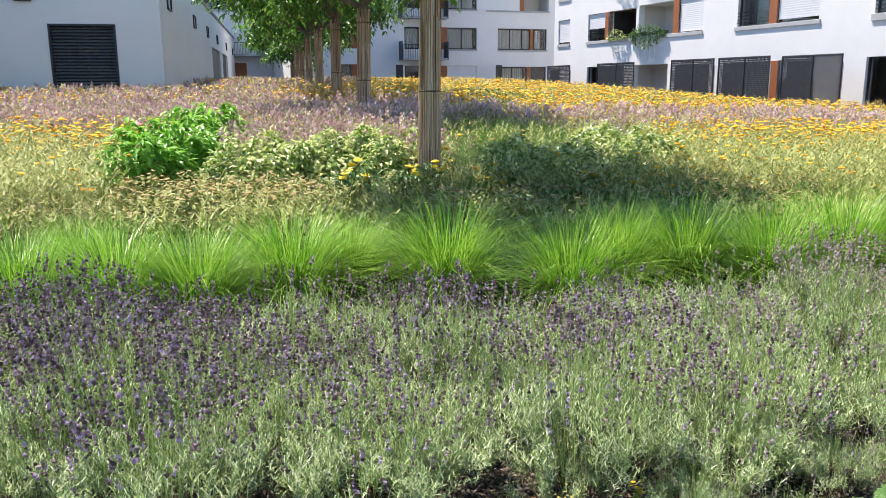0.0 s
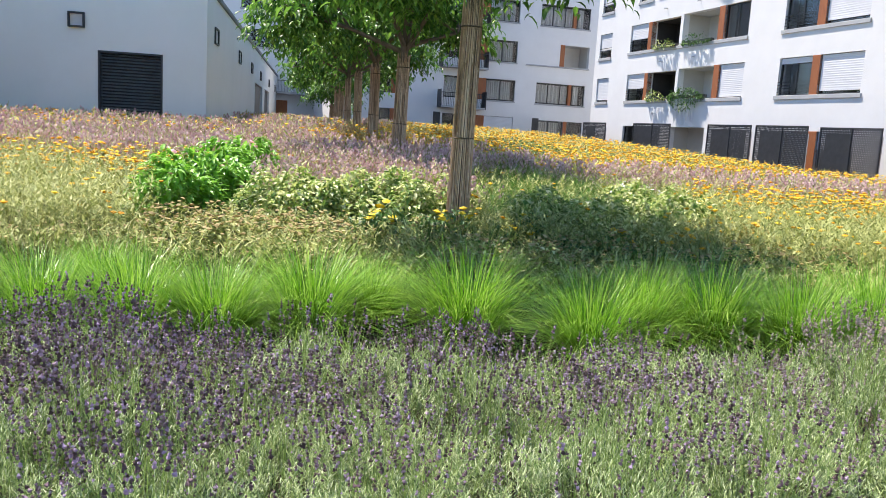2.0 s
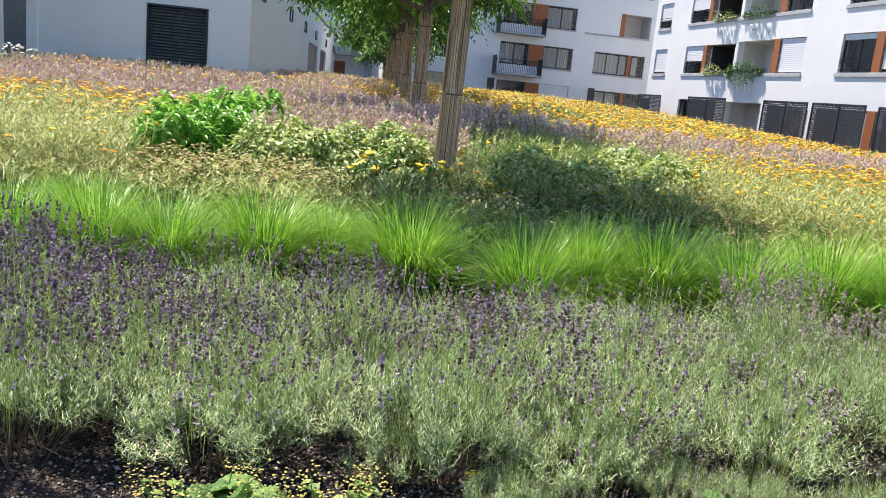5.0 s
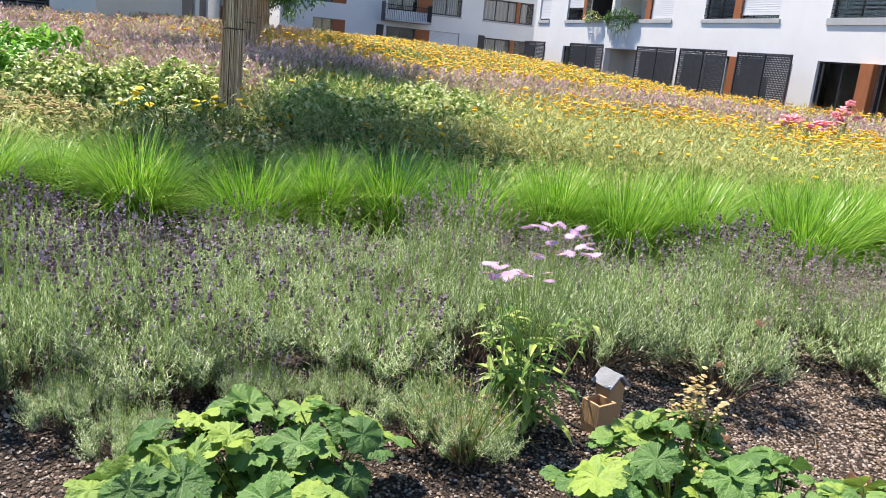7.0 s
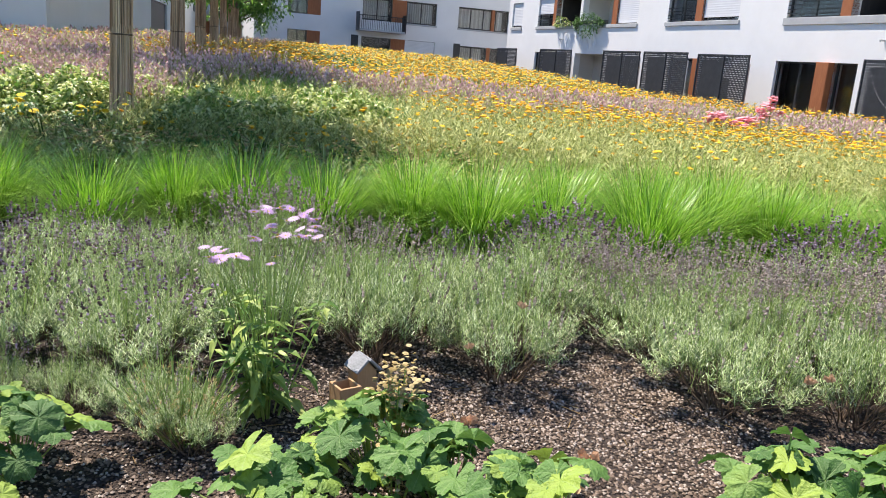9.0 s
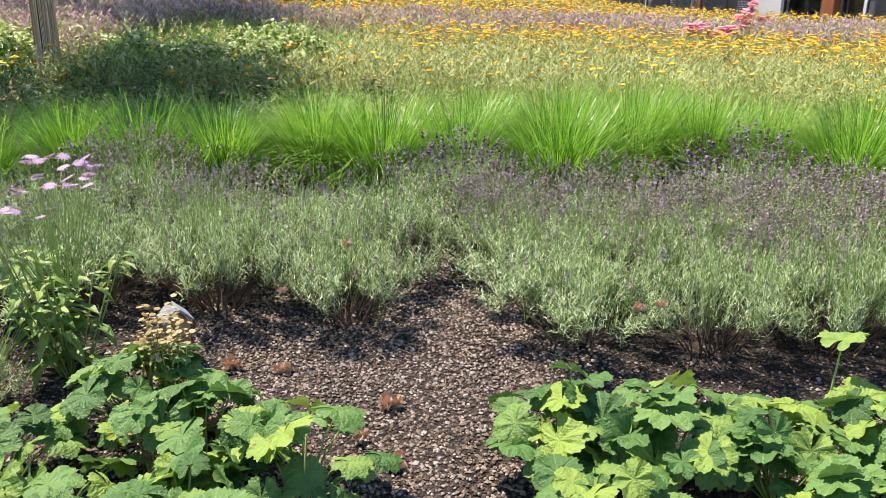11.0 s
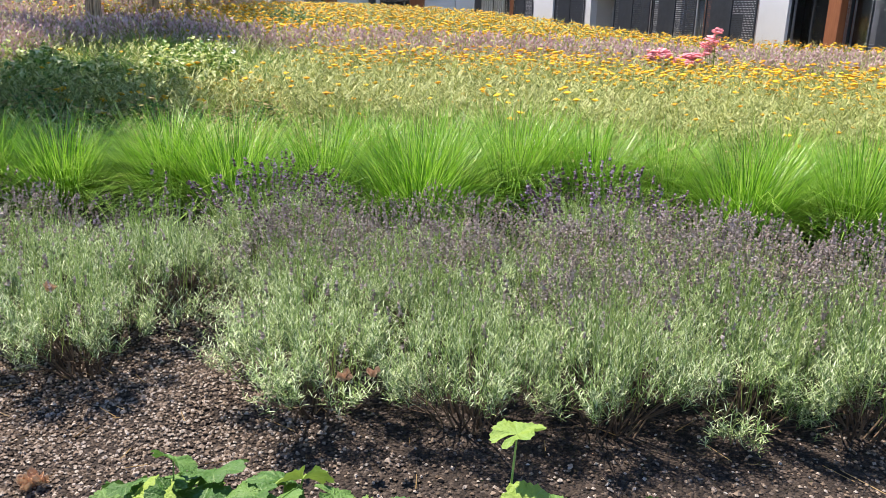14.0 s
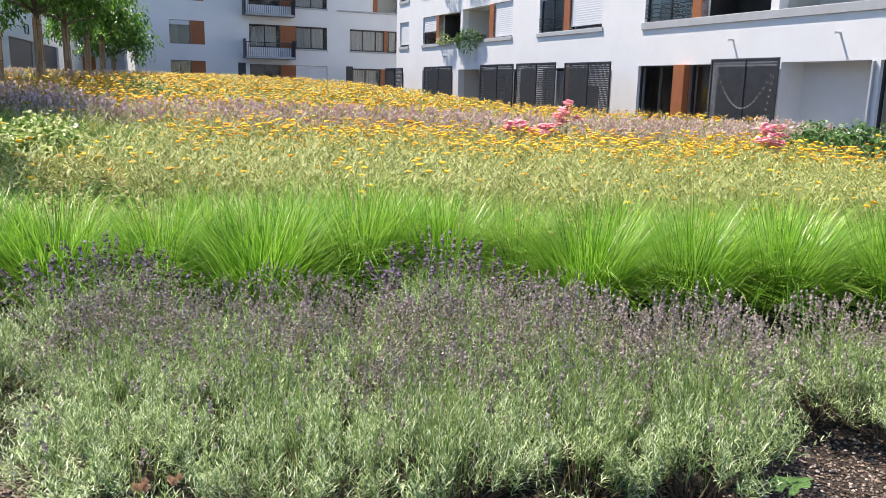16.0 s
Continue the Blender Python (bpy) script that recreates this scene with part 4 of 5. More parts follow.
# leafy shrubs and mounds
def mound(name, label, centres, radius, height, leaf, count, material, seed, flower=None, lower=None, category="shrub"):
    """A shrub: twigs and many single leaves on an uneven dome."""
    g = np.random.default_rng(seed)
    e = new(name)
    cx, cy = np.mean(centres, 0)
    e.matrix_basis = pose(*at_land(cx, cy))
    tagged(e, label, category)
    leaves, low, twigs, fl = Soup(), Soup(), Soup(), Soup()
    lv, lf = leaf_shape(*leaf)
    tops = []
    for c in centres:
        n = count // len(centres)
        az, q = g.uniform(0, 6.28, n), np.sqrt(g.random(n))
        lump = 1 + 0.18 * np.sin(az * 3 + g.uniform(0, 6)) + 0.12 * np.sin(az * 7 + g.uniform(0, 6))
        rr = radius * q * lump
        x, y = c[0] - cx + rr * np.cos(az), c[1] - cy + rr * np.sin(az)
        dz = land(x + cx, y + cy) - float(land(cx, cy))
        z = height * np.sqrt(np.clip(1 - q ** 2.4, 0, 1)) * (0.88 + 0.2 * np.sin(x * 9) * np.cos(y * 8)) * (1 - 0.75 * g.random(n) ** 2.5)
        pos = np.stack([x, y, z + dz + 0.03], 1)
        m = mats_of(pos, az + g.normal(0, 0.9, n), g.normal(0.1, 0.5, n), g.uniform(0.7, 1.3, n))
        # leaves below this height take a darker material: the shrub's inner shade as colour
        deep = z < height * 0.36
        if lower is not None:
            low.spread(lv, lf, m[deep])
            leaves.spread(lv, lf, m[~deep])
        else:
            leaves.spread(lv, lf, m)
        tops.append(pos[z > height * 0.55])
        for k in range(22):
            p = pos[int(g.integers(n))]
            twigs.add(*tube((c[0] - cx + (p[0] - c[0] + cx) * 0.2, c[1] - cy + (p[1] - c[1] + cy) * 0.2, dz.mean() - 0.04), p, 0.008, 0.003, 3))
    part("foliage", leaves.mesh("leaves", material), e, kind="stuff")
    part("twig_sheaf", twigs.mesh("twigs", M_lavstem), e, kind="stuff")
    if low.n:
        part("lower_foliage", low.mesh("lower_leaves", lower), e, "lower leaves in darker green that stands for shade inside the shrub", kind="stuff")
    if flower:
        fm, count_f, r = flower
        tp = np.concatenate(tops)
        tp = tp[g.integers(len(tp), size=count_f)] + (0, 0, 0.05)
        one = tri_mesh("flower", *flat_head(r, 8, 0.4), fm, False)
        for p in tp:
            part("flower", one, e, "", pose(*p, g.uniform(-25, 25), g.uniform(-25, 25), g.uniform(0, 360)) @ Matrix.Scale(g.uniform(0.7, 1.3), 4))
    return e


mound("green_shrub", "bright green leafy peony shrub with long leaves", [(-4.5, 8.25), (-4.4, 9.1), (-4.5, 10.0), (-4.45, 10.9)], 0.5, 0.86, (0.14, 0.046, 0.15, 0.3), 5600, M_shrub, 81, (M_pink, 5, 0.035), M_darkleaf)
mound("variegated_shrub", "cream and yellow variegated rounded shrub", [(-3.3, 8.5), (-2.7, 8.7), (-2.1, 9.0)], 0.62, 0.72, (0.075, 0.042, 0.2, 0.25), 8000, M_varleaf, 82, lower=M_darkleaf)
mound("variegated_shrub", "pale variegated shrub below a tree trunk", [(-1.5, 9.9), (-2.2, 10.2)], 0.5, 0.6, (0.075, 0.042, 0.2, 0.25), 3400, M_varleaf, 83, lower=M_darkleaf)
mound("variegated_shrub", "yellow-green variegated shrub in dappled shade", [(-0.5, 8.8), (0.1, 8.7), (0.75, 8.9)], 0.55, 0.66, (0.075, 0.042, 0.2, 0.25), 6000, M_varleaf, 84)
mound("variegated_shrub", "pale yellow and white variegated shrub beside yarrow", [(0.75, 9.7), (1.25, 9.4)], 0.5, 0.74, (0.075, 0.042, 0.2, 0.25), 3600, M_varleaf, 94)
mound("daisy_clump", "dark green clump with yellow daisy flowers", [(-2.2, 7.9), (-1.5, 8.0), (-0.8, 7.9)], 0.42, 0.5, (0.09, 0.03, 0.15, 0.2), 1600, M_darkleaf, 85, (M_yellow, 26, 0.045), category="flower")
mound("daisy_clump", "dark green clump with a few orange daisies", [(1.0, 8.1), (0.4, 8.0), (1.6, 8.3)], 0.42, 0.5, (0.09, 0.028, 0.15, 0.2), 1500, M_yarleaf, 86, (M_yarrow, 14, 0.04), category="flower")
mound("yellow_shrub", "yellow-leaved low shrub among yarrow", [(1.55, 8.9), (1.9, 8.6)], 0.4, 0.5, (0.07, 0.045, 0.2, 0.2), 1200, M_lime, 87)
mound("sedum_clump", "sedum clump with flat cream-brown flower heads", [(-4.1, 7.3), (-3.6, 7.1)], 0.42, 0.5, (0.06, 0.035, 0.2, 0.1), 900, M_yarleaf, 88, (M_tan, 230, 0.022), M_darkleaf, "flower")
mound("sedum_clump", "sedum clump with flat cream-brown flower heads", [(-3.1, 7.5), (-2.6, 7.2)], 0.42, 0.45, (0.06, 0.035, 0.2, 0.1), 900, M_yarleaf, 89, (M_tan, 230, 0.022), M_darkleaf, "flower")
for k, (x, y) in enumerate(((-0.2, 7.55), (0.9, 7.35), (1.9, 7.6))):
    mound("sedum_clump", "sedum clump with brown heads on dark stems", [(x, y), (x + 0.45, y + 0.05)], 0.38, 0.44, (0.055, 0.03, 0.2, 0.1), 800, M_darkleaf, 960 + k, (M_tan, 110, 0.022), category="flower")
mound("sedum_clump", "sedum clump with pale heads in the tree's shade", [(-1.0, 7.0), (-0.5, 6.95)], 0.36, 0.42, (0.06, 0.035, 0.2, 0.1), 700, M_varleaf, 90, (M_tan, 130, 0.022), M_darkleaf, "flower")
mound("dark_bush", "dark green rounded bush with small white flowers", [(12.2, 13.9), (12.9, 14.2), (13.6, 14.3)], 0.85, 0.85, (0.10, 0.06, 0.2, 0.2), 3000, M_darkleaf, 91, (M_white, 30, 0.03))
mound("ground_cover", "low dark green ground cover along a wall", [(-5.6, 16), (-5.9, 18), (-6.3, 20), (-6.6, 22)], 0.9, 0.5, (0.10, 0.06, 0.2, 0.2), 1600, M_darkleaf, 92)
mound("green_bush", "dense green bush below the row of trees", [(-0.6, 18.5), (0.2, 18.0)], 0.8, 0.7, (0.10, 0.05, 0.2, 0.2), 1500, M_darkleaf, 93)
# sword-like leaves by the tree
for k, (x, y) in enumerate(((-2.3, 7.5), (-1.7, 7.6), (0.2, 7.7), (0.6, 7.5), (1.1, 7.6), (-1.2, 7.7))):
    e = new("iris_clump")
    n, gk = 46, np.random.default_rng(200 + k)
    s = Soup()
    v, f = blade(0.05, 4, 0.25)
    az = gk.uniform(0, 6.28, n)
    s.spread(v, f, mats_of(np.stack([0.16 * np.cos(az), 0.16 * np.sin(az), np.zeros(n)], 1), az, gk.uniform(0.05, 0.4, n), gk.uniform(0.35, 0.6, n)))
    part("foliage", s.mesh("leaves", M_lavleaf), e, kind="stuff")
    e.matrix_basis = pose(*at_land(x, y))
    tagged(e, "clump of upright grey-green sword-like leaves", "plant", "iris clumps")


# the flowering field: yarrow, mauve spikes, tan heads and fine grasses, far too many to count
def band(x, y):
    """Which flower grows where: 0 yarrow in bloom, 1 mauve, 2 leafy yarrow, 3 tan, 4 green grass, 5 tan grass, -1 none."""
    n = np.array([noise.noise((a * 0.55, b * 0.55, 3.0)) for a, b in zip(x, y)])
    n2 = np.array([noise.noise((a * 1.9, b * 1.9, 9.0)) for a, b in zip(x, y)])
    d = y + 0.9 * n
    out = np.full(len(x), 0)
    right = x > -1.2 + 0.5 * n
    # right of the trees
    k = np.clip((x - 1) / 9, 0, 1)
    out[right & (d < 7.6)] = 3
    out[right & (d >= 7.5 - 0.1 * k) & (d < 10.3 + 0.6 * k)] = 2
    m0, m1 = 12.2 + 2.6 * k, 14.6 + 4.3 * k
    out[right & (d >= m0) & (d < m1)] = 1
    out[right & (d >= m0) & (d < m1) & (n2 > 0.35)] = 2
    out[right & (d >= 9.8) & (d < m0) & (n2 < -0.3)] = 2
    out[right & (d > m1) & (n2 < -0.42)] = 4
    by_tree = right & (x < 1.8) & (d > 9) & (d < 14.5)
    out[by_tree] = 2
    out[by_tree & (n2 > -0.05)] = 4
    out[by_tree & (d > 12.8)] = 1
    # left of the trees
    left = ~right
    out[left & (d < 8.0)] = 3
    out[left & (x < -4.4) & (d > 7.1) & (d < 8.0)] = 2
    out[left & (x >= -4.6) & (d >= 8.0) & (d < 9.6)] = -1
    out[left & (x < -4.6) & (d >= 8.0) & (d < 9.4)] = 2
    out[left & (x < -4.6) & (d >= 9.4) & (d < 11.4)] = 0
    out[left & (x < -4.6) & (d >= 9.4) & (d < 11.4) & (n2 < -0.25)] = 2
    out[left & (d >= 11.4)] = 1
    out[left & (x > -4.0) & (d >= 9.0)] = 1
    out[left & (x > -4.0) & (d >= 9.6) & (d < 11.0) & (n2 > 0)] = 4
    out[left & (x > -5.2) & (d > 16.5)] = 0
    out[(np.abs(x + 1.4 + 0.225 * (y - 8.7)) < 1.5) & (y > 15) & (n2 > -0.1)] = 5
    out[left & (x < -6) & (d > 15.5) & (n2 > 0.12)] = 0
    edge = -((x - R_AT[0]) * math.cos(AR) + (y - R_AT[1]) * math.sin(AR))
    out[right & (edge < 4.6) & (y > 22) & (n2 > -0.2)] = 5
    # keep clear of shrubs and trunks
    for cx, cy, rr in ((-4.5, 8.6, 0.6), (-4.4, 9.6, 0.6), (-4.55, 10.8, 0.6), (-3.2, 8.6, 0.5), (-2.6, 8.8, 0.5), (-2.1, 9.1, 0.5), (-0.5, 8.8, 0.5), (0.1, 8.7, 0.5), (0.65, 8.9, 0.4), (0.75, 9.7, 0.4), (1.25, 9.4, 0.4), (-1.41, 8.67, 0.35), (-0.5, 11.7, 0.5), (12.6, 14.1, 1.0)):
        out[(x - cx) ** 2 + (y - cy) ** 2 < rr * rr] = -1
    return out


gf = np.random.default_rng(17)
cells = [jitter_grid(-9, 11, 6.4, 9.2, 0.115, gf), jitter_grid(-10.5, 12, 9.2, 13, 0.14, gf), jitter_grid(-13, 14, 13, 18, 0.20, gf), jitter_grid(-14, 14, 18, 26, 0.30, gf), jitter_grid(-13, 12, 26, 40, 0.42, gf)]
sizes = np.concatenate([np.full(len(c), w) for c, w in zip(cells, (1.0, 1.1, 1.35, 1.75, 2.2))])
pts = np.concatenate(cells)
d_r = -((pts[:, 0] - R_AT[0]) * math.cos(AR) + (pts[:, 1] - R_AT[1]) * math.sin(AR))
l_n = -(pts[:, 0] - L_AT[0]) * math.sin(AL) + (pts[:, 1] - L_AT[1]) * math.cos(AL)
l_s = (pts[:, 0] - corner.x) * math.cos(AL) + (pts[:, 1] - corner.y) * math.sin(AL)
ok = (d_r > 2.6) & ((l_n < -0.3) | (l_s > 0.4))
pts, sizes = pts[ok], sizes[ok]
zone = band(pts[:, 0], pts[:, 1])
keep = zone >= 0
pts, sizes, zone = pts[keep], sizes[keep], zone[keep]
base = np.column_stack([pts, land(pts[:, 0], pts[:, 1])])

green, heads, mauves, tans, fine, straw = Soup(), Soup(), Soup(), Soup(), Soup(), Soup()


def rand(n, a, b):
    return gf.uniform(a, b, n)


def leafy_stems(p, w, count, h0, h1, wide, soup, leaf=0.1, lean=0.28):
    """Upright stems with feathery leaves; gives the tips of the stems."""
    tips = []
    sv, sf = blade(0.02, 1, 0.05)
    lv, lf = blade(0.28, 1, 0.4)
    for _ in range(count):
        n = len(p)
        o = p + np.column_stack([rand(n, -wide, wide) * w, rand(n, -wide, wide) * w, np.zeros(n)])
        h = rand(n, h0, h1)
        m = mats_of(o, rand(n, 0, 6.28), np.abs(gf.normal(0, lean, n)), np.stack([h, w * 0.6, h], 1))
        soup.spread(sv, sf, m)
        for k in (0.3, 0.42, 0.52, 0.61, 0.7, 0.77, 0.83, 0.88, 0.93, 0.98):
            c = (p[:, 1] < 13) | (k > 0.74)
            q = int(c.sum())
            soup.spread(lv, lf, mats_of((o + m[:, :, 2] * k)[c], rand(q, 0, 6.28), rand(q, 0.3, 1.1), leaf * w[c] * rand(q, 0.5, 1.15)))
        tips.append(o + m[:, :, 2])
    return tips


for code, stems, frac in ((0, 3, 0.78), (2, 4, 0.04)):
    sel = zone == code
    p, w = base[sel], sizes[sel]
    for tip in leafy_stems(p, w, stems, 0.38, 0.70, 0.09, green):
        k = gf.random(len(tip)) < frac * np.where(tip[:, 1] < 13, 0.72, 1.0)
        n = int(k.sum())
        heads.spread(*flat_head(0.032, 7, 0.35), mats_of(tip[k], rand(n, 0, 6.28), np.abs(gf.normal(0, 0.18, n)), w[k] ** 0.7 * rand(n, 0.7, 1.3)))
sel = zone == 1
p, w = base[sel], sizes[sel]
for tip in leafy_stems(p, w, 3, 0.42, 0.72, 0.09, green, 0.12):
    n = len(tip)
    for k in range(4):
        mauves.spread(*bud(0.023, 0.034), mats_of(tip - np.column_stack([rand(n, -0.03, 0.03), rand(n, -0.03, 0.03), 0.042 * k - 0.02 + rand(n, -0.02, 0.02)]), rand(n, 0, 6.28), rand(n, 0, 0.4), w ** 0.8 * rand(n, 0.5, 1.15)))
sel = zone == 3
p, w = base[sel], sizes[sel]
for tip in leafy_stems(p, w, 3, 0.26, 0.45, 0.08, green, 0.12):
    k = gf.random(len(tip)) < 0.62
    n = int(k.sum())
    tans.spread(*flat_head(0.021, 6, 0.3), mats_of(tip[k], rand(n, 0, 6.28), np.abs(gf.normal(0, 0.2, n)), rand(n, 0.6, 1.2)))
for code, soup in ((4, fine), (5, straw)):
    sel = zone == code
    p, w = base[sel], sizes[sel]
    v, f = blade(0.018, 3, 0.4)
    for _ in range(12):
        n = len(p)
        h = rand(n, 0.4, 0.75 if code == 4 else 0.95)
        soup.spread(v, f, mats_of(p + np.column_stack([rand(n, -0.1, 0.1), rand(n, -0.1, 0.1), np.zeros(n)]), rand(n, 0, 6.28), rand(n, 0, 0.5), np.stack([h, w * 0.6, h], 1)))
for name, soup, m_, label in (("yarrow_foliage", green, M_yarleaf, "pale green feathery stems and leaves of a flower meadow"), ("yarrow_flowers", heads, M_yarrow, "flat golden-yellow yarrow flower heads"), ("mauve_flowers", mauves, M_mauve, "hazy mauve-pink flower spikes in a drift"),
                              ("faded_flowers", tans, M_tan, "faded tan flat flower heads"), ("fine_grass", fine, M_grass_dark, "fine green grass between the flowers"), ("straw_grass", straw, M_tangrass, "tall straw-coloured grass below the trees")):
    tagged(new(name, soup.mesh(name, m_)), label, "flowers", kind="stuff")


# ---- trees in a row ----
def tree(seed, trunk_r, fork, crown_r, crown_h, leaves, big=1.0):
    """A young avenue tree: trunk in a reed mat, forking limbs, a loose crown of single leaves."""
    g = np.random.default_rng(seed)
    e = new("avenue_tree")
    trunk, limbs, crown = Soup(), Soup(), Soup()
    lean = Vector((0.015 * fork, 0.0, 0))
    trunk.add(*tube((0, 0, -0.2), (lean.x, 0, fork), trunk_r * 0.8, trunk_r * 0.62, 10))
    ends = []

    def grow(p, d, length, r, depth):
        q = p + d * length
        limbs.add(*tube(p, q, r, r * 0.62, 6 if depth < 2 else 4))
        ends.append((q, depth))
        if depth < 3:
            for _ in range(3 if depth < 2 else 2):
                turn = Vector((g.normal(), g.normal(), g.normal() * 0.5 + 0.15))
                grow(q, (d + turn * 0.62).normalized(), length * g.uniform(0.62, 0.85), r * 0.6, depth + 1)

    top = Vector((lean.x, 0, fork - 0.02))
    for k in range(6):
        az = k * 1.05 + g.uniform(-0.3, 0.3)
        up = 0.35 + 0.5 * (k % 3)
        grow(top + Vector((0, 0, -0.1 * (k % 2))), Vector((math.cos(az), math.sin(az), up)).normalized(), crown_r * g.uniform(0.38, 0.5), trunk_r * 0.42, 1)
    grow(top, Vector((0.05, 0.05, 1)).normalized(), crown_h * 0.35, trunk_r * 0.5, 1)
    lv, lf = leaf_shape(0.135, 0.062, 0.2, 0.35)
    nodes_ = np.array([tuple(q) for q, dp in ends if dp >= 2])
    n = leaves // 7
    c = nodes_[g.integers(len(nodes_), size=n)] + g.normal(0, 0.24, (n, 3)) * (1, 1, 0.8)
    az = g.uniform(0, 6.28, n)
    for k in range(7):
        off = np.column_stack([np.cos(az) * 0.05 * k, np.sin(az) * 0.05 * k, -0.012 * k * k + 0 * az])
        crown.spread(lv, lf, mats_of(c + off, az + (0.95 if k % 2 else -0.95) * (k < 6) + g.normal(0, 0.2, n), g.uniform(0.15, 0.75, n), big * g.uniform(0.75, 1.25, n)))
    part("trunk", trunk.mesh("trunk", M_bark), e, "grey-brown bark")
    part("branchwork", limbs.mesh("branchwork", M_bark), e)
    part("crown", crown.mesh("crown", M_treeleaf), e, "loose crown of drooping compound green leaves", kind="stuff")
    mat_ob = Soup()
    n = 120
    for k in range(n):
        a = 2 * math.pi * k / n + g.uniform(-0.03, 0.03)
        r = trunk_r * g.uniform(0.93, 1.09)
        z1 = (fork - 0.12) * g.uniform(0.9, 1.0)
        w = trunk_r * g.uniform(0.022, 0.05)
        last = None
        for t in (0, 0.25, 0.5, 0.75, 1.0):
            z = -0.1 + (z1 + 0.1) * t
            rr = r * (1.0 - 0.1 * t + 0.06 * (1 - t) ** 3) + g.normal(0, 0.0025)
            b = a + g.normal(0, 0.028)
            p = Vector((rr * math.cos(b) + lean.x * t, rr * math.sin(b), z))
            if last is not None:
                mat_ob.add(*tube(last, p, w, w * 0.95, 3))
            last = p
    part("reed_mat", mat_ob.mesh("reed_mat", M_reed), e, "brown reed matting tied round the trunk", kind="stuff")
    for z in (fork * 0.42, fork * 0.84):
        ring = Soup()
        for k in range(20):
            a0, a1 = 2 * math.pi * k / 20, 2 * math.pi * (k + 1) / 20
            rr = trunk_r * 1.04
            ox = lean.x * z / fork
            ring.add(*tube((rr * math.cos(a0) + ox, rr * math.sin(a0), z), (rr * math.cos(a1) + ox, rr * math.sin(a1), z), 0.008, 0.008, 4))
        part("wire_tie", ring.mesh("wire_tie", M_lavwood), e, "dark wire tie")
    return tagged(e, "young avenue tree with its trunk wrapped in reed matting", "tree", "row of avenue trees")


first = tree(301, 0.115, 2.85, 1.8, 2.6, 7600)
first.matrix_basis = pose(*at_land(-1.41, 8.67), 0, 0, 20)
second = tree(302, 0.12, 2.4, 2.3, 3.2, 14000, 1.05)
third = tree(303, 0.12, 2.4, 2.4, 3.2, 3600, 1.6)
along = Vector((-0.225, 0.974))
for k, s_ in enumerate((5.85, 11.2, 16.8, 22.4, 28.2, 34.0, 40.0)):
    x, y = -1.41 + along.x * s_, 8.67 + along.y * s_
    m = pose(*at_land(x, y), 0, 0, 70 * k + 15)
    if k in (0, 3):
        (third if k else second).matrix_basis = m
    else:
        copy_thing(third if k > 3 else second, m)


# ---- small plants near the path ----
def lobed_leaf(seed):
    """A round mallow leaf with seven pointed lobes, pleats along the veins, a toothed and wavy rim."""
    g = np.random.default_rng(seed)
    n = 57
    ph, wave, cup = g.uniform(0, 6.28), g.uniform(0.010, 0.022), g.uniform(0.02, 0.05)
    v, f = [(0, 0, 0)], []
    for ring, rr in ((0, 0.35), (1, 0.7), (2, 1.0)):
        for i in range(n):
            a = math.pi * (-0.94 + 1.88 * i / (n - 1))
            c = abs(math.cos(3.5 * a))
            lobe = 1.0 - (0.0, 0.08, 0.27)[ring] * (1 - c ** 0.55)
            tooth = (0.035 if i % 2 else -0.035) * (ring == 2)
            r = rr * 0.106 * (lobe + tooth) * (1 - 0.1 * (abs(a) / math.pi) ** 2)
            z = 0.016 * rr * (0.5 - c) + 0.035 * rr - cup * rr * rr + wave * rr * rr * math.sin(2 * a + ph) + g.normal(0, 0.0022)
            v.append((r * math.cos(a), r * math.sin(a), z))
    for i in range(n - 1):
        f += [(0, 1 + i, 2 + i)]
        for q in (0, n):
            f += [(1 + q + i, 1 + q + n + i, 2 + q + n + i), (1 + q + i, 2 + q + n + i, 2 + q + i)]
    return tri_mesh("leaf", v, f, M_mallow, True)


LEAVES = [lobed_leaf(400 + k) for k in range(6)]
gm = np.random.default_rng(23)


def mallow(x, y, n, spread, high, label="low mallow plant with broad lobed green leaves"):
    e = new("mallow_plant")
    e.matrix_basis = pose(*at_land(x, y))
    tagged(e, label, "plant", "mallow plants")
    stalks = Soup()
    for k in range(n):
        az, q = gm.uniform(0, 6.28), math.sqrt(gm.random())
        h = high * (1 - 0.55 * q * q) * gm.uniform(0.75, 1.1)
        tip = Vector((spread * q * math.cos(az), spread * q * math.sin(az), h))
        stalks.add(*tube((0.02 * math.cos(az), 0.02 * math.sin(az), -0.02), tip * 0.62 + Vector((0, 0, 0.12 * h)), 0.004, 0.0035, 4))
        stalks.add(*tube(tip * 0.62 + Vector((0, 0, 0.12 * h)), tip, 0.0035, 0.003, 4))
        m = Matrix.Translation(tip) @ Matrix.Rotation(az + gm.normal(0, 0.5), 4, "Z") @ Matrix.Rotation(gm.uniform(-0.15, 0.8), 4, "Y") @ Matrix.Rotation(gm.normal(0.0, 0.38), 4, "X") @ Matrix.Scale(gm.uniform(0.5, 1.02), 4)
        part("leaf", LEAVES[int(gm.integers(6))], e, "", m)
    part("stalk_sheaf", stalks.mesh("stalks", M_lavstem), e, kind="stuff")
    return e


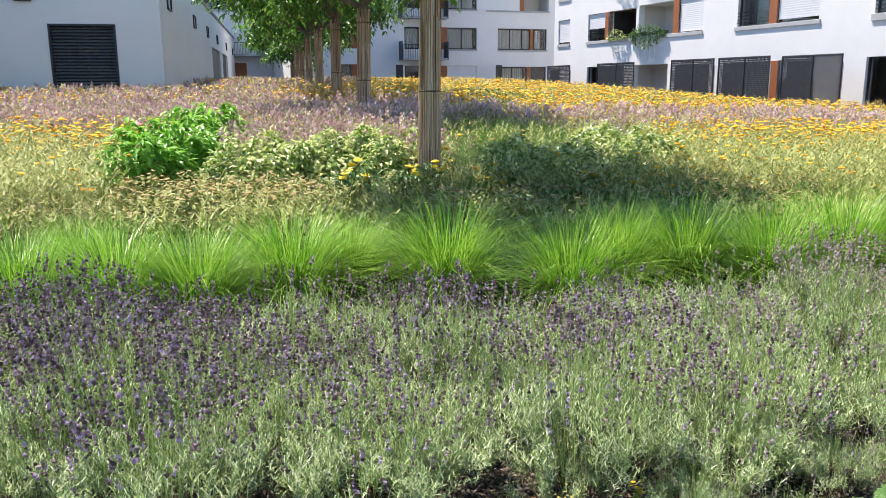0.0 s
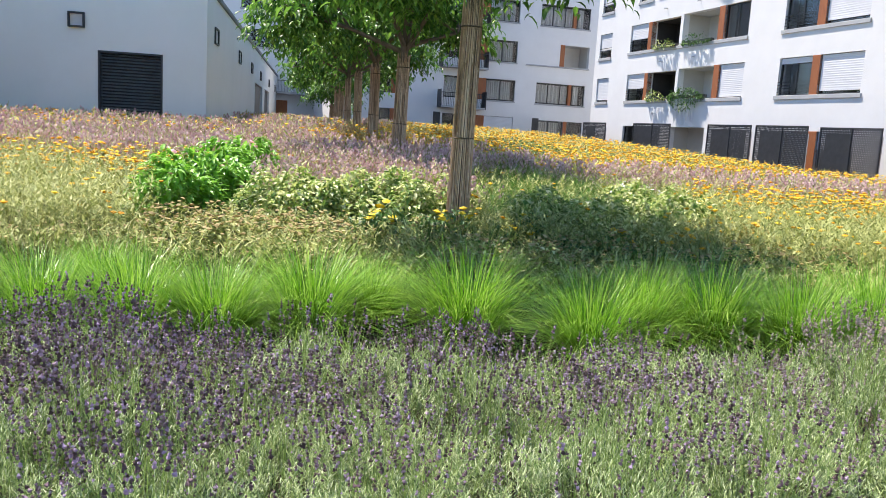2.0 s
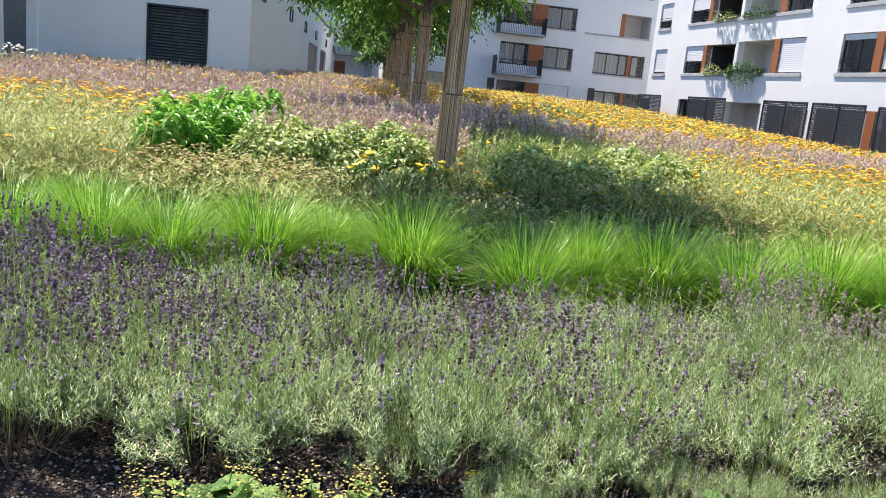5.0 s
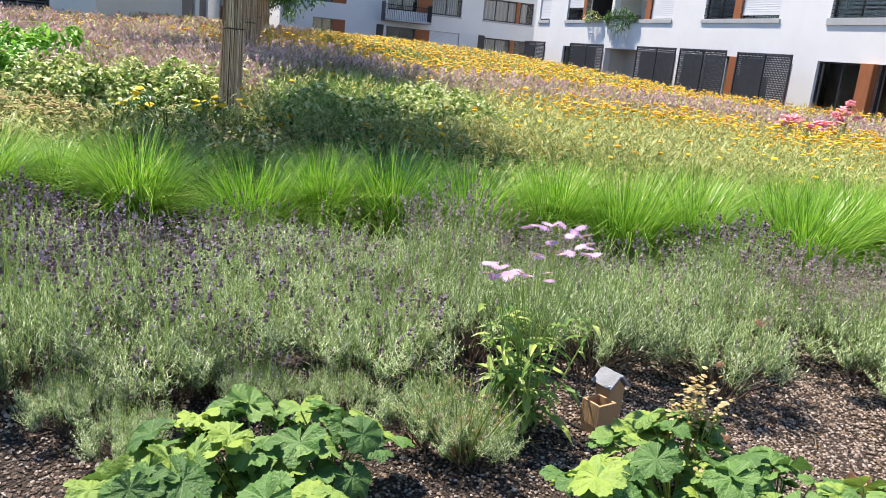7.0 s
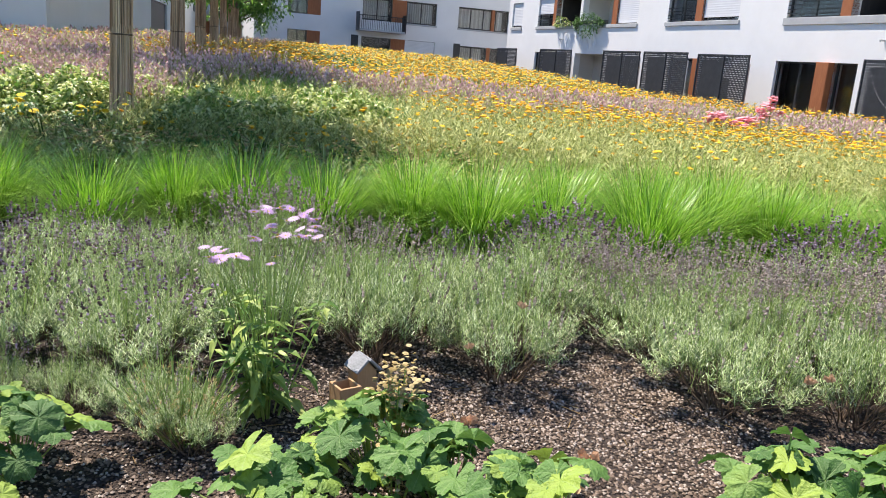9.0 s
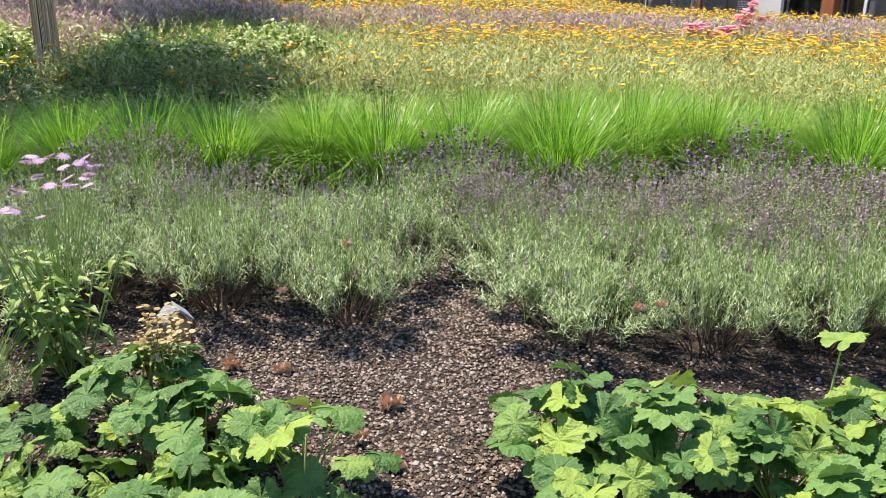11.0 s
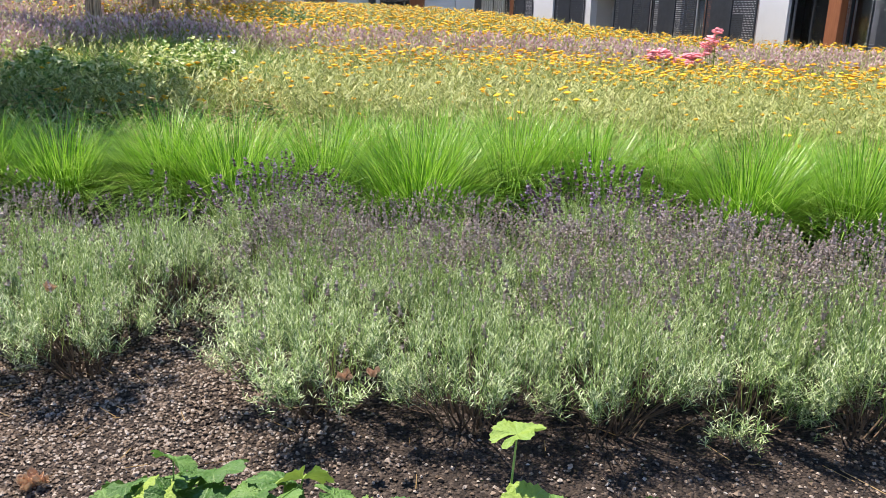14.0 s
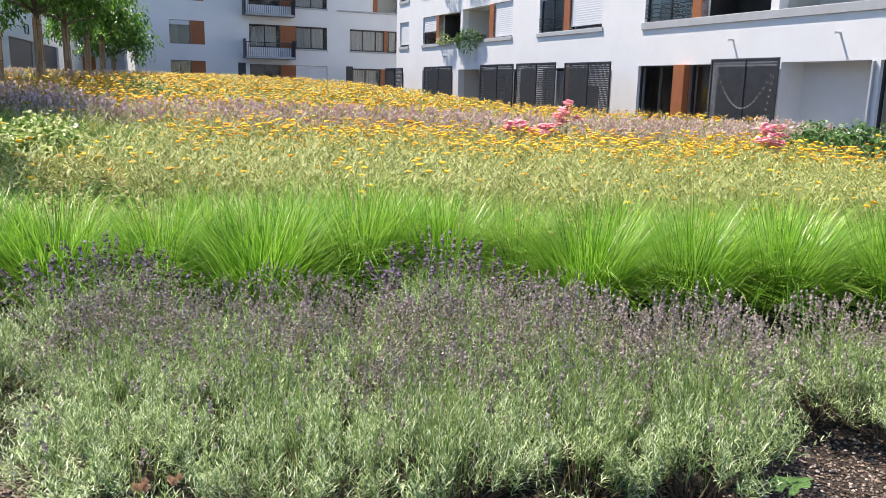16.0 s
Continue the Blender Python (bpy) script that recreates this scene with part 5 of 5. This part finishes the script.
for x, y, n, sp, hi in ((-1.15, 2.0, 12, 0.22, 0.3), (0.38, 2.1, 13, 0.24, 0.32), (0.55, 2.2, 17, 0.28, 0.34), (0.8, 2.3, 14, 0.24, 0.33), (0.35, 1.8, 14, 0.26, 0.3), (0.8, 1.75, 12, 0.25, 0.28),
                        (1.75, 2.05, 13, 0.25, 0.3), (2.12, 2.45, 20, 0.27, 0.34), (2.4, 2.2, 20, 0.28, 0.34), (2.75, 2.1, 15, 0.24, 0.32), (2.0, 1.85, 13, 0.25, 0.3), (2.5, 1.75, 13, 0.26, 0.3),
                        (3.62, 2.35, 17, 0.24, 0.34), (3.95, 2.25, 20, 0.26, 0.34), (4.3, 2.2, 18, 0.26, 0.32), (4.65, 2.25, 17, 0.25, 0.32), (4.95, 2.2, 15, 0.25, 0.33), (5.3, 2.15, 12, 0.25, 0.3), (3.7, 1.9, 12, 0.22, 0.28), (4.4, 1.85, 12, 0.26, 0.28)):
    mallow(x, y, int(n * 1.75), sp * 1.12, hi)
for x, y, h in ((4.57, 2.48, 0.45), (6.2, 3.13, 0.24)):
    e = new("single_mallow_leaf")
    e.matrix_basis = pose(*at_land(x, y))
    tagged(e, "single upright mallow leaf on a long stalk", "plant", "mallow plants")
    st = Soup()
    st.add(*tube((-0.06, -0.03, -0.02), (-0.01, 0, h * 0.6), 0.005, 0.004, 5))
    st.add(*tube((-0.01, 0, h * 0.6), (0, 0, h), 0.004, 0.003, 5))
    part("stalk", st.mesh("stalk", M_lavstem), e)
    part("leaf", LEAVES[1], e, "", pose(0, 0, h, -14, -6, 40) @ Matrix.Scale(0.8 if h > 0.4 else 0.7, 4))


def sprig_plant(name, label, x, y, stems, high, wide, leaf, leaf_mat, fl_mat, fl_r, fl_n, seed, category="flower", froth=(0.035, 0.035, 0.02)):
    """A branching plant with stem leaves and clusters of small flowers at the tips."""
    g = np.random.default_rng(seed)
    e = new(name)
    e.matrix_basis = pose(*at_land(x, y))
    tagged(e, label, category)
    st, lv_, fl = Soup(), Soup(), Soup()
    lv, lf = leaf_shape(*leaf)
    for k in range(stems):
        az, q = g.uniform(0, 6.28), math.sqrt(g.random())
        tip = Vector((wide * q * math.cos(az), wide * q * math.sin(az), high * g.uniform(0.8, 1.0) * (1 - 0.2 * q)))
        st.add(*tube((tip.x * 0.15, tip.y * 0.15, -0.02), tip, 0.005, 0.002, 4))
        n = 11
        t = g.uniform(0.12, 0.94, n)
        pos = np.column_stack([tip.x * (0.15 + 0.85 * t), tip.y * (0.15 + 0.85 * t), tip.z * t])
        lv_.spread(lv, lf, mats_of(pos, g.uniform(0, 6.28, n), g.uniform(-0.4, 0.5, n), g.uniform(0.6, 1.2, n) * (1.2 - 0.6 * t)))
        if fl_n:
            pos = np.array(tip) + g.normal(0, 1, (fl_n, 3)) * froth
            fl.spread(*flat_head(fl_r, 8, 0.25), mats_of(pos, g.uniform(0, 6.28, fl_n), np.abs(g.normal(0, 0.35, fl_n)), g.uniform(0.7, 1.2, fl_n)))
    part("stem_sheaf", st.mesh("stems", M_lavstem), e, kind="stuff")
    part("foliage", lv_.mesh("leaves", leaf_mat), e, kind="stuff")
    if fl.n:
        part("bloom", fl.mesh("flowers", fl_mat), e, kind="stuff")
    return e


# the lilac aster: leafy stems, every flower with its own petals
aster = sprig_plant("lilac_aster", "tall leafy aster with flat lilac flower heads", 1.58, 2.96, 20, 0.76, 0.32, (0.15, 0.042, 0.15, 0.3), M_asterleaf, M_aster, 0.02, 0, 501)
sv = Soup()
for k in range(13):
    a = 2 * math.pi * k / 13
    v, f = leaf_shape(0.034, 0.009, 0.1, 0.05)
    c, s_ = math.cos(a), math.sin(a)
    sv.add(np.stack([v[:, 0] * c - v[:, 1] * s_, v[:, 0] * s_ + v[:, 1] * c, v[:, 2] + 0.002], 1), f)
petals = sv.mesh("petals", M_aster)
centre_mesh = tri_mesh("flower_centre", *flat_head(0.009, 8, 0.6), M_yellow)
ga = np.random.default_rng(9)
HEADS = ((-0.19, -0.22, 0.73), (-0.15, -0.24, 0.75), (-0.11, -0.2, 0.74), (-0.22, -0.16, 0.76), (0.02, -0.2, 0.72), (0.0, -0.15, 0.86), (0.05, -0.2, 0.84), (-0.02, -0.1, 0.92), (0.03, -0.08, 0.93), (0.09, -0.12, 0.9), (0.13, -0.17, 0.87), (0.16, -0.2, 0.85), (0.12, -0.05, 0.9), (-0.04, -0.22, 0.82), (0.18, -0.1, 0.87), (-0.16, -0.28, 0.74), (-0.05, -0.02, 0.91), (-0.24, -0.2, 0.73), (-0.08, -0.26, 0.75), (0.08, -0.22, 0.85), (0.2, -0.16, 0.84), (0.06, -0.05, 0.93), (-0.18, -0.2, 0.76), (0.15, -0.02, 0.88))
HEADS = [(dx, dy + 0.1, dz + 0.01) for dx, dy, dz in HEADS]
for dx, dy, dz in [h for h in HEADS] + [(h[0] + ga.normal(0, 0.035), h[1] + ga.normal(0, 0.035), h[2] + ga.normal(0, 0.012)) for h in HEADS]:
    fl = part("flower", petals, aster, "", pose(dx, dy, dz, ga.uniform(-25, 25), ga.uniform(-25, 25), ga.uniform(0, 360)))
    fl.scale = (0.92, 0.92, 0.92)
    part("flower_centre", centre_mesh, fl)
    stem = Soup()
    stem.add(*tube((dx * 0.3, dy * 0.3, 0.4), (dx, dy, dz - 0.002), 0.0018, 0.0012, 3))
    part("flower_stalk", stem.mesh("flower_stalk", M_lavstem), aster)

sprig_plant("lady_mantle", "lady's mantle with frothy yellow-green flowers", -1.25, 1.95, 16, 0.36, 0.3, (0.075, 0.06, 0.2, 0.2), M_asterleaf, M_lime, 0.005, 26, 502, froth=(0.028, 0.028, 0.035))
sprig_plant("lady_mantle", "lady's mantle with frothy yellow-green flowers", -0.85, 2.08, 16, 0.36, 0.24, (0.075, 0.06, 0.2, 0.2), M_asterleaf, M_lime, 0.005, 26, 503, froth=(0.028, 0.028, 0.035))
sprig_plant("dry_flower_sprig", "ochre flowering sprig above mallow leaves", 2.18, 2.52, 15, 0.5, 0.10, (0.045, 0.022, 0.2, 0.3), M_lime, M_tan, 0.011, 12, 504, froth=(0.02, 0.02, 0.04))
sprig_plant("dry_flower_sprig", "dried ochre flower sprig between mallow leaves", 2.2, 2.25, 7, 0.27, 0.1, (0.03, 0.015, 0.2, 0.1), M_dead, M_tan, 0.009, 12, 505)
sprig_plant("yellow_flower_sprig", "small sprig with yellow flowers on the soil", -0.42, 2.72, 4, 0.1, 0.05, (0.03, 0.012, 0.2, 0.1), M_shrub, M_yellow, 0.012, 3, 506)
sprig_plant("thin_grass_sprig", "bleached thin stalks on bare soil", 1.3, 2.65, 40, 0.4, 0.3, (0.05, 0.006, 0.1, 0.2), M_tangrass, M_tan, 0.005, 0, 507, "grass")
for k, (x, y, z) in enumerate(((7.7, 13.2, 1.34), (6.9, 13.6, 1.12), (7.3, 13.3, 1.08), (11.3, 13.6, 1.15), (10.6, 12.3, 0.98))):
    sprig_plant("pink_phlox", "tall pink phlox above golden yarrow", x, y, 12, z + 0.12 - float(land(x, y)), 0.2, (0.09, 0.025, 0.15, 0.2), M_darkleaf, M_pink, 0.036, 16, 520 + k)
sprig_plant("white_flower_sprig", "tall stalks with small white flowers", -11.5, 15.5, 14, 1.05, 0.5, (0.06, 0.02, 0.2, 0.2), M_yarleaf, M_white, 0.03, 4, 530)
sprig_plant("white_flower_sprig", "pale yellow-white flowering bush beside the grass", 0.9, 10.2, 14, 0.85, 0.3, (0.1, 0.05, 0.2, 0.2), M_varleaf, M_white, 0.025, 2, 531)

# the little wooden bird house with its open box
bird = new("bird_house")
bird.matrix_basis = pose(*at_land(1.96, 3.05, 0.05), 0, 0, 36) @ Matrix.Scale(1.02, 4)
tagged(bird, "small wooden bird house with an open box, on bare soil", "bird house")
w, dpt, h = 0.10, 0.085, 0.135
bm = bmesh.new()
prof = [(-w / 2, 0), (w / 2, 0), (w / 2, h), (0, h + 0.055), (-w / 2, h)]
f0 = bm.faces.new([bm.verts.new((x, 0, z)) for x, z in prof])
ext = bmesh.ops.extrude_face_region(bm, geom=[f0])
bmesh.ops.translate(bm, vec=(0, dpt, 0), verts=[v for v in ext["geom"] if isinstance(v, bmesh.types.BMVert)])
bmesh.ops.recalc_face_normals(bm, faces=bm.faces)
bmesh.ops.bevel(bm, geom=list(bm.edges), offset=0.003, segments=1, affect="EDGES")
part("house_body", bm_mesh("house_body", bm, M_wood), bird, "", pose(0.055, 0, 0))
for side in (-1, 1):
    part("roof_board", box_mesh("roof_board", M_felt, (0, 0.082, -0.018, dpt + 0.018, 0, 0.012), bevel=0.002), bird, "grey felted roof board", pose(0.055, 0, h + 0.062, 0, 0, 0) @ Matrix.Diagonal((side, 1, 1, 1)) @ pose(0, 0, 0, 0, 44, 0))
bw, bh = 0.105, 0.105
part("box_board", box_mesh("box_board", M_wood, (-bw, 0, 0, 0.012, 0, bh), bevel=0.002), bird, "", pose(-0.005, -0.06, 0))
part("box_board", box_mesh("box_board", M_wood, (-bw, 0, 0, 0.012, 0, bh), bevel=0.002), bird, "", pose(-0.005, 0.035, 0))
part("box_board", box_mesh("box_board", M_wood, (0, 0.012, 0, 0.083, 0, bh), bevel=0.002), bird, "", pose(-0.005 - bw, -0.048, 0))
part("box_board", box_mesh("box_board", M_wood, (0, 0.012, 0, 0.083, 0, bh), bevel=0.002), bird, "", pose(-0.017, -0.048, 0))
part("box_floor", box_mesh("box_floor", M_wood, (0, bw - 0.024, 0, 0.083, 0, 0.012)), bird, "", pose(0.007 - bw, -0.048, 0.004))

part("base_block", box_mesh("base_block", M_wood, (0.01, 0.1, 0.004, dpt - 0.004, -0.07, 0.002), (-0.105, -0.012, -0.055, 0.04, -0.07, 0.0), bevel=0.003), bird)

# dead leaves on the soil and caught in the lavender
s = Soup()
gd = np.random.default_rng(3)
for k in range(7):
    v, f = leaf_shape(0.09, 0.06, 0.9, -0.4)
    v = v + gd.normal(0, 0.008, v.shape)
    a = gd.uniform(0, 6.28)
    s.add(np.stack([v[:, 0] * math.cos(a) - v[:, 1] * math.sin(a), v[:, 0] * math.sin(a) + v[:, 1] * math.cos(a), v[:, 2] + 0.01], 1) + gd.normal(0, 0.012, 3), f)
dead_mesh = s.mesh("dead_leaf", M_dead)
dead = None
for x, y, z in ((2.25, 3.03, 0.01), (2.49, 2.99, 0.01), (2.975, 2.715, 0.01), (2.88, 2.47, 0.02), (3.03, 2.3, 0.02), (2.71, 3.36, 0.47), (2.47, 3.12, 0.33), (3.98, 3.0, 0.33), (4.08, 3.02, 0.34), (2.3, 2.5, 0.02), (1.2, 2.9, 0.01)):
    d_ = new("dead_leaves", dead_mesh)
    d_.matrix_basis = pose(*at_land(x, y, z), gd.uniform(-15, 15), gd.uniform(-15, 15), gd.uniform(0, 360)) @ Matrix.Scale(gd.uniform(0.42, 0.6) if z < 0.1 else gd.uniform(0.22, 0.36), 4)
    tagged(d_, "curled brown dead leaf cluster", "leaf", "dead leaves")

# gravel, twigs and litter on the soil
gp = np.random.default_rng(77)
oct_v = np.array([(1, 0, 0), (0.1, 0.9, 0.1), (-1, 0.1, 0), (0, -0.8, 0.1), (0.1, 0, 0.7), (0, 0, -0.6)], float)
oct_f = np.array([(0, 1, 4), (1, 2, 4), (2, 3, 4), (3, 0, 4), (1, 0, 5), (2, 1, 5), (3, 2, 5), (0, 3, 5)])
peb = Soup()
patches = ((1.7, 3.85, 1.7, 4.6, 34000), (-1.8, 1.7, 1.6, 3.1, 15000), (3.85, 6.0, 1.7, 3.3, 3500), (6.0, 8.2, 2.4, 3.9, 9000), (-5, -1.8, 1.8, 3.0, 2500))
xy = np.concatenate([np.column_stack([gp.uniform(x0, x1, k), gp.uniform(y0, y1, k)]) for x0, x1, y0, y1, k in patches])
xy = xy + gp.normal(0, 0.16, xy.shape)
n = len(xy)
size = gp.uniform(0.0045, 0.0115, n) * np.where(gp.random(n) < 0.06, 1.5, 1.0)
peb.spread(oct_v, oct_f, mats_of(np.column_stack([xy, land(xy[:, 0], xy[:, 1]) + 0.004 + 0.02 * np.array([noise.noise((x * 1.7, y * 1.7, 0.0)) for x, y in xy])]), gp.uniform(0, 6.28, n), gp.normal(0, 0.35, n), size))
tagged(new("gravel", peb.mesh("gravel", M_pebble)), "small brown and grey gravel over the soil", "gravel", kind="stuff")
lit = Soup()
for k in range(260):
    x, y, a, ln = gp.uniform(-2, 7.5), gp.uniform(1.8, 3.6), gp.uniform(0, 6.28), gp.uniform(0.03, 0.16)
    p = Vector(at_land(x, y, 0.012))
    lit.add(*tube(p, p + Vector((ln * math.cos(a), ln * math.sin(a), gp.uniform(0, 0.02))), 0.0022, 0.0014, 3))
tagged(new("dry_twigs", lit.mesh("dry_twigs", M_tangrass)), "thin dry twigs and straw on the soil", "twigs", kind="stuff")
